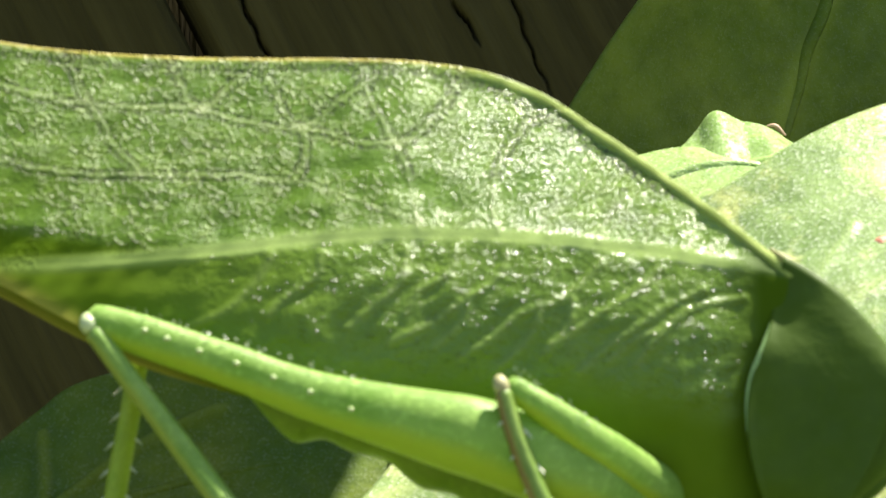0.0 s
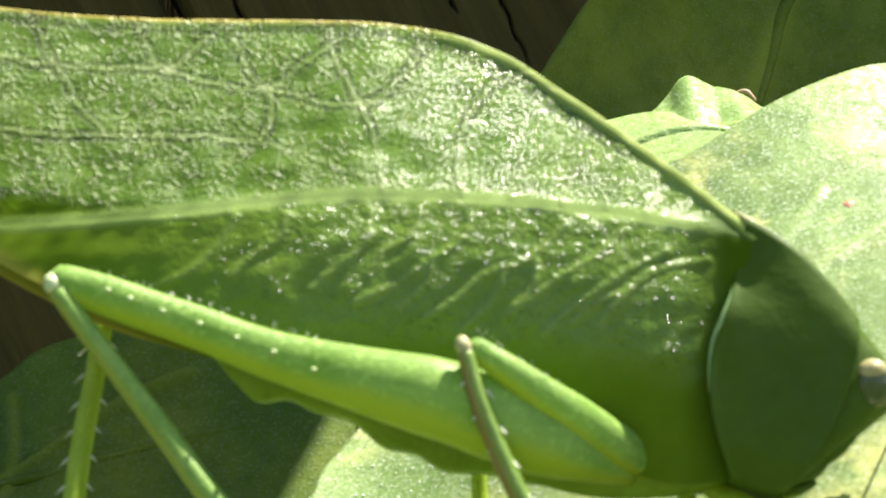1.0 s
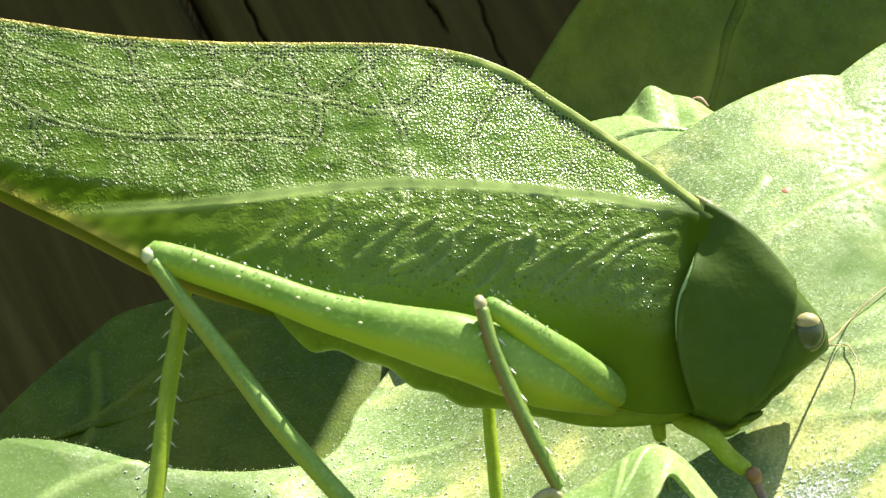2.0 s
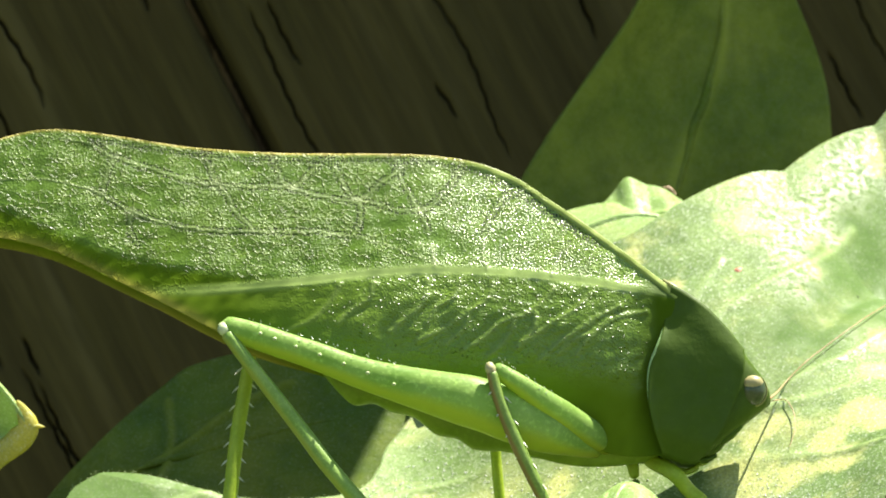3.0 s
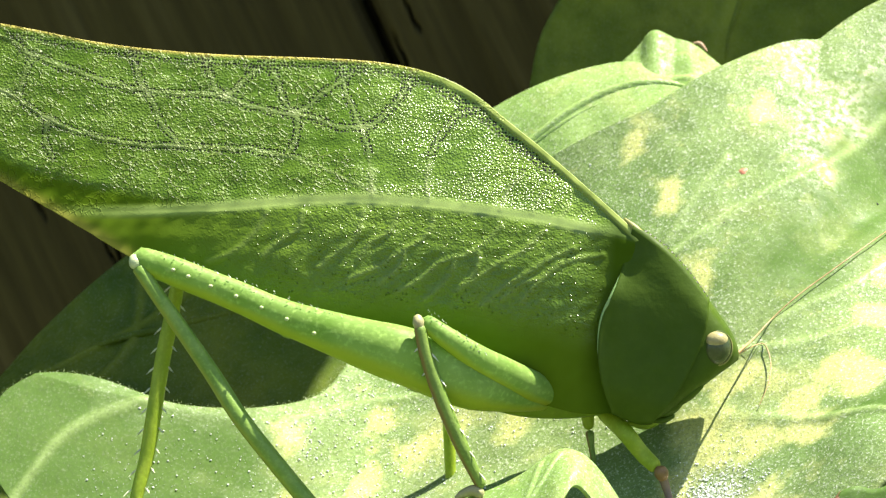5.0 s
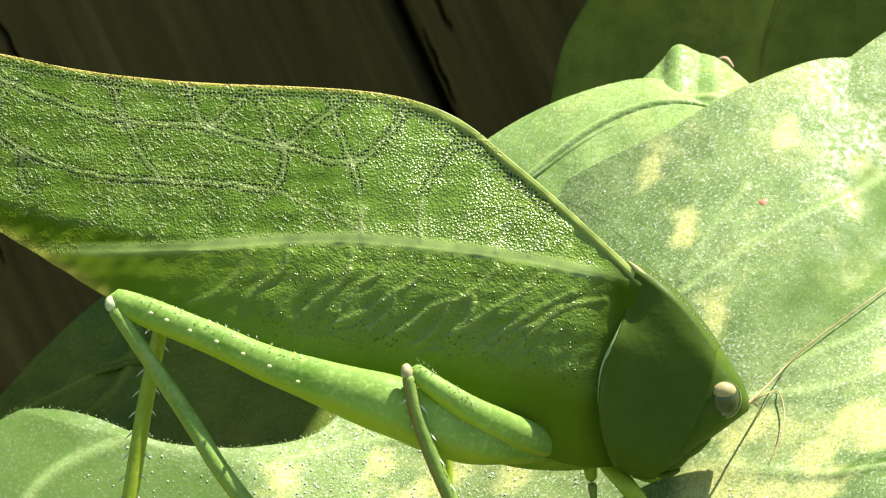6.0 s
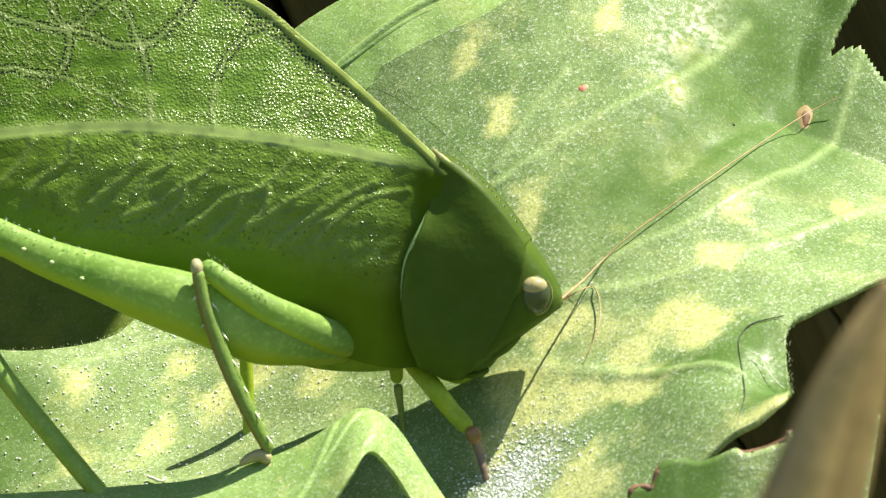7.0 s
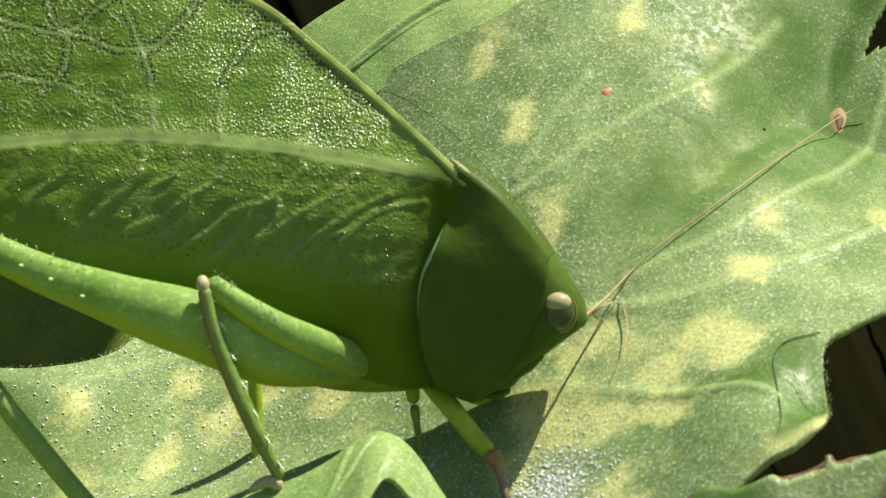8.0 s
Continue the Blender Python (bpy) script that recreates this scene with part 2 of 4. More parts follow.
YELLOW = leaf_material("yellowing_leaf", (0.42, 0.42, 0.05), (0.6, 0.55, 0.09), (0.7, 0.6, 0.15), 0.4, False, 0.3)
BROWN = skin_material("dry_edge", (0.09, 0.045, 0.02), (0.22, 0.12, 0.05), 0.6, 700, 0.2)
STRAW = skin_material("dry_stem", (0.22, 0.155, 0.05), (0.33, 0.24, 0.085), 0.6, 300, 0.2)
HUSK = skin_material("husk_tan", (0.29, 0.21, 0.075), (0.41, 0.30, 0.12), 0.6, 300, 0.2)
DARKSPOT = skin_material("dark_speck", (0.01, 0.01, 0.01), (0.03, 0.025, 0.02), 0.5, 900, 0.1)
REDSPOT = skin_material("red_speck", (0.42, 0.14, 0.08), (0.55, 0.25, 0.14), 0.5, 900, 0.1)
PINK = skin_material("pinkish_tip", (0.42, 0.26, 0.16), (0.55, 0.38, 0.24), 0.6, 900, 0.1)
WOOD = wood_material()
SOIL = skin_material("ground_growth", (0.05, 0.055, 0.02), (0.10, 0.11, 0.04), 0.9, 9, 0.3)


# ---- mesh kit (control points in centimetres) ----
def curve_through(pts, n):
    """Catmull-Rom through the points, n samples evenly by parameter."""
    p = np.array(pts, float)
    p = np.vstack([2 * p[0] - p[1], p, 2 * p[-1] - p[-2]])
    t = np.linspace(0, len(pts) - 1, n)
    i = np.minimum(t.astype(int), len(pts) - 2)
    f = (t - i)[:, None]
    a, b, c, d = p[i], p[i + 1], p[i + 2], p[i + 3]
    return 0.5 * (2 * b + (c - a) * f + (2 * a - 5 * b + 4 * c - d) * f**2 + (3 * b - a - 3 * c + d) * f**3)


def steady_curve(pts, n):
    """The same, resampled to even lengths."""
    p = curve_through(pts, 20 * len(pts))
    s = np.r_[0, np.cumsum(np.linalg.norm(np.diff(p, axis=0), axis=1))]
    t = np.linspace(0, s[-1], n)
    return np.stack([np.interp(t, s, p[:, k]) for k in range(p.shape[1])], 1)


def grid_mesh(name, grid, closed=False, caps=False, attrs=None):
    """A mesh from an (m, n, 3) array in centimetres."""
    m, n, _ = grid.shape
    idx = np.arange(m * n).reshape(m, n)
    if closed:
        idx = np.hstack([idx, idx[:, :1]])
    q = np.stack([idx[:-1, :-1], idx[:-1, 1:], idx[1:, 1:], idx[1:, :-1]], -1).reshape(-1, 4)
    faces = q.tolist()
    if caps:
        faces += [list(range(n))[::1], list(range((m - 1) * n, m * n))[::-1]]
    me = bpy.data.meshes.new(name)
    me.from_pydata((grid.reshape(-1, 3) * CM).tolist(), [], faces)
    me.polygons.foreach_set("use_smooth", [True] * len(me.polygons))
    for key, val in (attrs or {}).items():
        me.attributes.new(key, "FLOAT", "POINT").data.foreach_set("value", np.ravel(val).astype(np.float32))
    me.update()
    return me


def hung(name, me, material, parent=None, label="", thick=0.0):
    ob = new(name, me)
    me.materials.append(material)
    if thick:
        s = ob.modifiers.new("thickness", "SOLIDIFY")
        s.thickness, s.offset = thick * CM, 0.0
    if parent is not None:
        ob.parent = parent
    if label:
        tagged(ob, label)
    return ob


def tube_grid(pts, radii, n=40, seg=14, flat=1.0):
    c = steady_curve(pts, n)
    r = np.interp(np.linspace(0, 1, n), np.linspace(0, 1, len(radii)), radii)
    s = np.r_[0, np.cumsum(np.linalg.norm(np.diff(c, axis=0), axis=1))]
    for far, rr in ((s, r[0]), (s[-1] - s, r[-1])):
        q = np.clip(1 - far / max(rr, 1e-4), 0, 1)
        r = r * np.sqrt(np.maximum(1 - q * q, 0.01))
    tan = np.gradient(c, axis=0)
    tan /= np.linalg.norm(tan, axis=1)[:, None]
    side = np.cross(tan, (0.0, -1.0, 0.001))
    side /= np.linalg.norm(side, axis=1)[:, None]
    other = np.cross(side, tan)
    a = np.linspace(0, 2 * np.pi, seg, endpoint=False)
    g = c[:, None] + r[:, None, None] * (side[:, None] * np.cos(a)[None, :, None] + flat * other[:, None] * np.sin(a)[None, :, None])
    return c, g


def tube(name, pts, radii, material, parent, n=40, seg=14, flat=1.0, label=""):
    c, g = tube_grid(pts, radii, n, seg, flat)
    under = np.broadcast_to(np.cos(np.linspace(0, 2 * np.pi, seg, endpoint=False)), g.shape[:2])
    return hung(name, grid_mesh(name, g, True, True, {"under": under}), material, parent, label)


def loft(name, tops, bots, widths, material, parent, n=60, seg=48, power=1.0, lean=0.0, label="", shift=0.0):
    """Rings between an upper and a lower outline, with a half width across; lean shifts the widest place up."""
    t, b = curve_through(tops, n), curve_through(bots, n)
    w = np.interp(np.linspace(0, 1, n), np.linspace(0, 1, len(widths)), widths)
    a = np.linspace(0, 2 * np.pi, seg, endpoint=False)
    ca, sa = np.cos(a), np.sin(a)
    sy = np.sign(sa) * np.abs(sa) ** power
    grid = (t + b)[:, None] / 2 + (t - b)[:, None] / 2 * ca[None, :, None]
    grid[:, :, 1] += shift - w[:, None] * (sy * (1 + lean * ca))[None]
    return hung(name, grid_mesh(name, grid, True, True), material, parent, label)


def thing(name, label, category, group="", kind=""):
    return tagged(new(name), label, category, group, kind)


def distance_to(paths, px, pz):
    """The distance in the picture plane from points to a set of polylines, with each one's width."""
    best = np.full(px.shape, 9.0)
    for pts, w in paths:
        c = steady_curve(np.array(pts)[:, [0, 2]], 14)
        for (ax, az), (bx, bz) in zip(c[:-1], c[1:]):
            dx, dz = bx - ax, bz - az
            u = np.clip(((px - ax) * dx + (pz - az) * dz) / (dx * dx + dz * dz + 1e-12), 0, 1)
            best = np.minimum(best, np.hypot(px - ax - u * dx, pz - az - u * dz) / w)
    return best


def ripple(x, y, seed, scale):
    """Smooth uneven ground for sheets."""
    r = np.random.RandomState(seed)
    out = np.zeros_like(x)
    for k in range(7):
        a, f, p = r.uniform(0, 6.28), scale * r.uniform(0.5, 1.8), r.uniform(0, 6.28)
        out += np.sin((x * np.cos(a) + y * np.sin(a)) * f + p) / 7
    return out


# ---- the leaf on which the katydid stands ----
def leaf_height(x, y):
    x = np.where(x > 3, 3 + 0.35 * (x - 3), x)
    r = (np.sqrt(x * x + 0.25) + x) / 2
    dip = -0.14 * np.exp(-(((x - 1.35) / 0.75) ** 2) - ((y + 0.02) / 0.45) ** 2)
    flat = np.minimum(0.12 * np.log1p(np.exp(np.clip((0.62 - y) / 0.12, -40, 30))), 1.0)
    flat = 0.6 * flat / (1 + np.exp(np.clip(-(x + 0.6) / 0.22, -40, 40))) / (1 + np.exp(np.clip(-(0.62 - x) / 0.14, -40, 40)))
    left = -0.80 * np.clip(1.15 - y, 0, 3) / (1 + np.exp(np.clip((x + 0.95) / 0.22, -40, 40)))
    return left + dip + flat + -2.6173 + 0.6667 * y + 1.0271 * r + 0.6933 * r * y + -0.0663 * r * r + -0.2477 * r * r * y + -0.2526 * x


def sheet(name, near, far, m, n, shape, material, parent, veins=(), relief=0.02, thick=0.03, label="", across=1.0, plan=False, rib=None):
    """A leaf blade between two edge curves; shape(points) bends it, veins are raised lines (list of u, v polylines)."""
    e0, e1 = curve_through(near, m), curve_through(far, m)
    v = np.linspace(0, 1, n) ** across
    g = e0[:, None] * (1 - v[None, :, None]) + e1[:, None] * v[None, :, None]
    uu, vv = np.meshgrid(np.linspace(0, 1, m), v, indexing="ij")
    g = shape(g, uu, vv)
    mask = np.zeros_like(uu)
    if veins:
        d = distance_to(veins, g[:, :, 0], g[:, :, 1]) if plan else distance_to([([(a, 0, b) for a, b in pts], w) for pts, w in veins], uu, vv)
        mask = np.exp(-d**2)
    g[:, :, 2] += relief * mask * 0.7
    g[:, :, 1] -= relief * mask * 0.7
    ob = hung(name, grid_mesh(name, g, attrs={"vein": mask}), material, parent, label, thick)
    if rib:
        (v0, v1), r = rib
        pick = [g[i, int(round((v0 + (v1 - v0) * i / (m - 1)) * (n - 1)))] for i in np.linspace(0, m - 1, 14).astype(int)]
        tube("midrib", pick, [r * 0.15, r * 0.7, r, r * 0.6, r * 0.15], material, parent, 60, 8)
    return ob


def blade_height(x, y):
    """The standing leaf: a flat left lobe, a rising right half, a turned-down right end."""
    z = leaf_height(x, y) + 0.04 * ripple(x, y, 4, 2.6) + 0.012 * ripple(x, y, 5, 9.0)
    z = z - 0.2 * np.exp(-(((x - 3.02) / 0.16) ** 2) - ((y + 0.3) / 0.25) ** 2)
    z = z + 0.08 * np.exp(-(((x - 2.6) / 0.25) ** 2) - ((y + 0.35) / 0.25) ** 2)
    z = z - 0.10 * np.exp(-(((x - 2.75 + 0.6 * (1.6 - y)) / 0.14) ** 2)) * np.clip((y - 0.7) * 2, 0, 1)
    return z + np.clip((y - 1.7) / 1.0, 0, 1) * np.clip((x - 2.3) * 1.55, 0, 1.5)


# yellow blotches: centres on the leaf with half lengths along and across
BLOTCHES = [([(1.907, 0.346, -1.018), (2.432, 0.187, -0.957), (2.581, 0.060, -1.000), (2.263, 0.102, -1.111)], 0.17, 0.10), ([(2.043, 0.017, -1.324), (2.187, -0.030, -1.288), (2.358, -0.090, -1.244), (1.812, 0.071, -1.413)], 0.15, 0.09), ([(1.735, 0.167, -1.345), (1.615, 0.072, -1.539), (2.037, -0.365, -1.705), (2.976, -0.690, -1.245), (2.148, -0.468, -1.718), (1.629, 0.196, -1.371)], 0.14, 0.12)]
BLOTCHES += [([(2.384, 1.091, -0.148), (2.722, 0.861, -0.379), (3.267, 1.005, -0.415), (1.645, 0.905, -0.467), (1.612, 0.864, -0.532)], 0.09, 0.13), ([(2.274, 0.980, -0.245), (1.196, 1.774, 0.291), (1.432, 1.397, 0.003), (1.961, 1.762, 0.550), (2.369, 1.426, 0.161)], 0.08, 0.11), ([(0.015, 0.978, -1.545), (0.213, 0.926, -1.456), (-0.234, 1.234, -1.443), (0.584, 0.685, -1.383), (0.076, 0.972, -1.511)], 0.12, 0.12)]
BLOTCHES += [([(-0.740, 0.730, -1.816), (-0.304, 0.802, -1.776), (-0.798, 1.098, -1.553), (-0.256, 0.820, -1.758)], 0.10, 0.09), ([(2.477, 1.156, -0.104), (2.943, 2.406, 0.414), (2.413, 1.661, 0.355), (2.633, 0.506, -0.636)], 0.12, 0.10)]
# Truly bare patches, plus lobes darkened in colour where they catch less light.
BARE_DIM = [([(3.251, 0.729, -0.532), (3.297, 1.485, -0.222), (2.939, 1.229, -0.223), (3.415, 2.013, -0.061)], 0.35, 0.4, 0.46), ([(-1.004, 0.993, -1.597), (-0.702, 0.898, -1.708), (-0.919, 0.645, -1.852), (-0.535, 1.116, -1.558)], 0.2, 0.2, 0.5), ([(-2.104, 0.854, -1.464), (-2.422, 0.908, -1.353), (-1.758, 0.813, -1.575), (-1.932, 0.544, -1.719)], 0.42, 0.3), ([(-1.451, 0.954, -1.540), (-1.467, 0.706, -1.712), (-2.223, 0.645, -1.581), (-1.158, 1.006, -1.564)], 0.35, 0.28)]
BARE_DIM += [([(2.60, 1.55, 0), (2.85, 1.20, 0), (2.45, 1.15, 0), (3.05, 1.60, 0), (2.25, 0.95, 0), (2.8, 1.9, 0)], 0.48, 0.42, 0.85), ([(-2.3, 0.9, 0), (-1.9, 0.75, 0), (-1.5, 0.6, 0)], 0.6, 0.5, 1.25)]
BARE_DIM += [([(2.851, -0.057, -0.969), (2.973, -0.354, -1.072), (2.925, -0.481, -1.171), (2.749, -0.181, -1.102)], 0.13, 0.13), ([(2.610, -0.150, -1.154), (2.440, -0.080, -1.185)], 0.10, 0.05), ([(2.603, 1.237, -0.066), (2.689, 1.314, -0.042), (2.776, 1.418, -0.013), (2.862, 1.561, 0.021), (2.950, 1.744, 0.047), (3.053, 1.960, 0.083), (3.191, 2.155, 0.112), (3.379, 2.510, 0.153)], 0.13, 0.15)]


def stain(ob, key, groups):
    """Soft-edged marks on a blade, seen from above."""
    co = np.array([v.co[:2] for v in ob.data.vertices]) / CM
    out = np.zeros(len(co))
    for centres, rx, ry, *weight in groups:
        for x, y, z in centres:
            out = np.maximum(out, (weight or [1.0])[0] * np.exp(-(((co[:, 0] - x) / rx) ** 2) - ((co[:, 1] - y) / ry) ** 2))
    ob.data.attributes.new(key, "FLOAT", "POINT").data.foreach_set("value", out.astype(np.float32))


def main_leaf():
    ob = thing("standing_leaf", "large felted green leaf mottled with yellow, sloping under the insect", "leaf")
    near = [(-2.573, 0.963, -1.283), (-2.492, 0.749, -1.447), (-2.324, 0.619, -1.576), (-2.235, 0.384, -1.759)] + [(-2.200, -0.600, -2.444), (-1.500, -1.100, -2.951), (0.000, -1.200, -2.798), (1.200, -1.200, -3.106), (2.000, -1.000, -2.364)] + [(2.701, -0.724, -1.509), (2.923, -0.748, -1.325), (3.038, -0.678, -1.202), (3.060, -0.357, -1.040), (3.027, -0.026, -0.885), (3.152, 0.068, -0.826), (3.318, 0.174, -0.765), (3.509, 0.345, -0.692)] + [(4.000, 0.700, -0.622)]
    far = [(-2.574, 0.969, -1.279), (-2.484, 1.074, -1.226), (-2.237, 1.200, -1.201), (-1.977, 1.238, -1.230), (-1.592, 1.188, -1.351), (-1.293, 1.216, -1.392), (-0.997, 1.280, -1.398), (-0.668, 1.440, -1.322), (-0.530, 1.670, -1.154), (-0.424, 1.961, -0.931)] + [(0.090, 2.671, -0.059), (0.394, 2.345, 0.046), (0.682, 2.116, 0.182), (1.056, 1.975, 0.417), (1.388, 1.950, 0.618)] + [(1.900, 2.100, 0.911), (2.500, 2.400, 0.933), (3.100, 2.600, 0.364), (3.500, 2.700, 0.140), (4.200, 2.500, -0.428)]

    def shape(g, u, v):
        g[:, :, 2] = blade_height(g[:, :, 0], g[:, :, 1])
        return g

    veins = [[(1.452, 1.069, -0.367), (1.795, 1.180, -0.102), (2.313, 1.437, 0.180), (2.716, 1.931, 0.381)], [(1.876, 0.486, -0.866), (2.313, 0.413, -0.781), (2.879, 0.554, -0.593), (3.506, 1.164, -0.404)], [(1.702, 0.289, -1.205), (2.354, -0.046, -1.207), (2.811, -0.327, -1.161)],
             [(1.442, 1.148, -0.281), (1.570, 1.306, -0.042), (1.758, 1.493, 0.232)], [(-0.857, 1.210, -1.469), (-0.347, 1.396, -1.344), (0.199, 1.246, -1.185)], [(2.041, 0.558, -0.719), (2.576, 0.752, -0.446), (3.056, 1.386, -0.196), (3.503, 2.363, 0.021)], [(-2.384, 0.651, -1.539), (-2.094, 0.973, -1.388), (-1.629, 1.178, -1.352)]]
    blade = sheet("blade", near, far, 380, 190, shape, LEAF, ob, [([(x, 0, y) for x, y, z in p], 0.022) for p in veins], 0.014, 0.03, plan=True)
    # a tear in the far right of the blade
    bm = bmesh.new()
    bm.from_mesh(blade.data)
    torn = []
    for f in bm.faces:
        x, y = f.calc_center_median()[:2]
        x, y = x / CM, y / CM
        if x > 3.17 and 1.94 - 0.05 * math.sin(9 * x) < y < 1.94 + 0.75 * (x - 3.17) ** 0.7:
            torn.append(f)
    bmesh.ops.delete(bm, geom=torn, context="FACES")
    bm.to_mesh(blade.data)
    bm.free()
    stain(blade, "blotch", BLOTCHES)
    stain(blade, "bare_dim", BARE_DIM)
    for name, (x, y), r, m in (("speck", [(1.764, 1.142, -0.153)][0][:2], (0.025, 0.014), DARKSPOT), ("speck", [(1.867, 1.390, 0.143)][0][:2], (0.03, 0.02), REDSPOT), ("speck", [(2.679, 1.487, 0.087)][0][:2], (0.01, 0.01), DARKSPOT),
                               ("scar", [(3.057, 1.757, 0.045)][0][:2], (0.060, 0.060), STRAW), ("scar_centre", [(3.060, 1.750, 0.045)][0][:2], (0.030, 0.034), BROWN), ("speck", [(1.326, 0.459, -1.176)][0][:2], (0.012, 0.01), DARKSPOT)):
        a = np.linspace(0, 2 * np.pi, 16, endpoint=False)
        rows = []
        for k in (1.0, 0.8, 0.4, 0.02):
            px, py = x + r[0] * k * np.cos(a) * (1 + 0.2 * np.sin(3 * a)), y + r[1] * k * np.sin(a)
            up = 0.026 if name == "scar_centre" else 0.018
            rows.append(np.stack([px, py - 0.01 * (1 - k * k), blade_height(px, py) + up + 0.004 * (1 - k * k)], -1))
        hung(name, grid_mesh(name, np.array(rows), True), m, ob, "brown dried scar" if name.startswith("scar") else "")
    return far


LEAF_EDGE = main_leaf()


def grains():
    """Glistening grains and hair tips on the leaf, heaped in one place to imitate glare."""
    rnd = np.random.RandomState(12)
    bm = bmesh.new()
    bmesh.ops.create_icosphere(bm, subdivisions=1, radius=1)
    ball, tri = np.array([v.co[:] for v in bm.verts]), [[v.index for v in f.verts] for f in bm.faces]
    bm.free()
    spots, glare_heap = [], 5000
    # The first, dense cluster of white beads stands in for blown-out glare.
    for (cx, cy), sx, sy, n in (((1.70, -0.18), 0.15, 0.11, 5000), ([(-0.483, 1.307, -1.423)][0][:2], 0.4, 0.3, 900), ([(0.315, 0.810, -1.480)][0][:2], 0.45, 0.3, 1300),
                                ([(-0.534, 1.298, -1.428)][0][:2], 0.5, 0.3, 700), ([(-1.888, 0.642, -1.662)][0][:2], 0.5, 0.3, 700), ([(-1.721, 0.678, -1.677)][0][:2], 0.5, 0.2, 500)):
        spots += [(cx + sx * a, cy + sy * b) for a, b in rnd.normal(size=(n, 2))]
    verts, faces = [], []
    edge = np.array([(x, y) for x, y, z in LEAF_EDGE])
    for i, (x, y) in enumerate(spots):
        if not (-2.0 < x < 2.85 and -0.9 < y < np.interp(x, edge[:, 0], edge[:, 1]) - 0.08):
            continue
        r = (0.0016 + 0.0050 * rnd.rand() ** 6) * (0.9 if i < glare_heap else 1.0)
        c = np.array([x, y - 0.012, blade_height(np.array(x), np.array(y)) + 0.016])
        faces += [[k + len(verts) for k in f] for f in tri]
        verts += ((ball * r * np.array([1.3, 1, 1]) + c) * CM).tolist()
    me = bpy.data.meshes.new("glare_grains")
    me.from_pydata(verts, [], faces)
    tagged(hung("glare_grains", me, GLINT), "tiny glistening white grains on the leaf, heaped to imitate sun glare", "grains", kind="stuff")


grains()


def fuzz(name, pts, n, length, label):
    """Short pale hairs along a leaf edge."""
    rnd = np.random.RandomState(5)
    c = steady_curve(pts, n)
    verts, faces = [], []
    for p in c:
        p = p + rnd.normal(size=3) * 0.01
        tip = p + np.array([rnd.normal() * 0.35, -0.2 + rnd.normal() * 0.2, 0.8]) * length * rnd.uniform(0.4, 1.1)
        k = len(verts)
        verts += [(p + o) * CM for o in (np.array([0.003, 0, 0]), np.array([-0.0015, 0.0026, 0]), np.array([-0.0015, -0.0026, 0]))] + [tip * CM]
        faces += [(k, k + 1, k + 3), (k + 1, k + 2, k + 3), (k + 2, k, k + 3)]
    me = bpy.data.meshes.new(name)
    me.from_pydata([tuple(v) for v in verts], [], faces)
    tagged(hung(name, me, PALE), label, "hairs", kind="stuff")


def leaf_rim(pts, lift):
    p = curve_through(pts, 60)
    p[:, 2] = blade_height(p[:, 0], p[:, 1]) + lift
    return p.tolist()


fuzz("edge_hairs", leaf_rim(LEAF_EDGE[:9], 0.01), 320, 0.011, "short pale downy hairs along the leaf edge")


def left_leaf():
    ob = thing("rear_leaf", "olive green leaf lying in shade behind the insect's legs", "leaf")
    near = [(-2.947, 1.700, -1.565), (-2.677, 1.700, -1.562), (-2.215, 1.700, -1.556), (-1.638, 1.700, -1.587), (-1.024, 1.700, -1.580), (-0.489, 1.700, -1.497), (-0.032, 1.700, -1.300)]
    far = [(-2.717, 2.500, -1.201), (-2.561, 2.500, -1.024), (-2.287, 2.500, -0.743), (-1.993, 2.500, -0.490), (-1.737, 2.500, -0.328), (-1.102, 2.500, -0.222), (-0.148, 2.500, -0.331)]

    def shape(g, u, v):
        g[:, :, 1] += 0.12 * np.sin(v * 3.1) + 0.05 * ripple(g[:, :, 0], g[:, :, 2], 3, 4.0)
        return g

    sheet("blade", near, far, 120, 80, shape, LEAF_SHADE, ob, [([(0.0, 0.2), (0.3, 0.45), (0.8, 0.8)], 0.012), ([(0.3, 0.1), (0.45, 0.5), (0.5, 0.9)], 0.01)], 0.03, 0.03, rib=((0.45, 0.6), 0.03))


left_leaf()


def low_leaf():
    ob = thing("low_leaf", "dark green leaf deep in shade below the others", "leaf")
    near = [(-4.068, 1.200, -2.188), (-3.461, 1.200, -2.255), (-2.858, 1.200, -2.247), (-2.332, 1.200, -2.165), (-1.957, 1.200, -2.085)]
    far = [(-4.446, 2.200, -1.418), (-3.734, 2.200, -1.449), (-3.184, 2.200, -1.384), (-2.632, 2.200, -1.436), (-2.079, 2.200, -1.546)]
    sheet("blade", near, far, 60, 40, lambda g, u, v: g + 0.06 * np.stack([0 * u, ripple(g[:, :, 0], g[:, :, 2], 8, 4.0), 0 * u], -1), LEAF_DEEP_SHADE, ob, [([(0.0, 0.4), (1.0, 0.7)], 0.02)], 0.03, 0.03, rib=((0.4, 0.7), 0.02))


low_leaf()


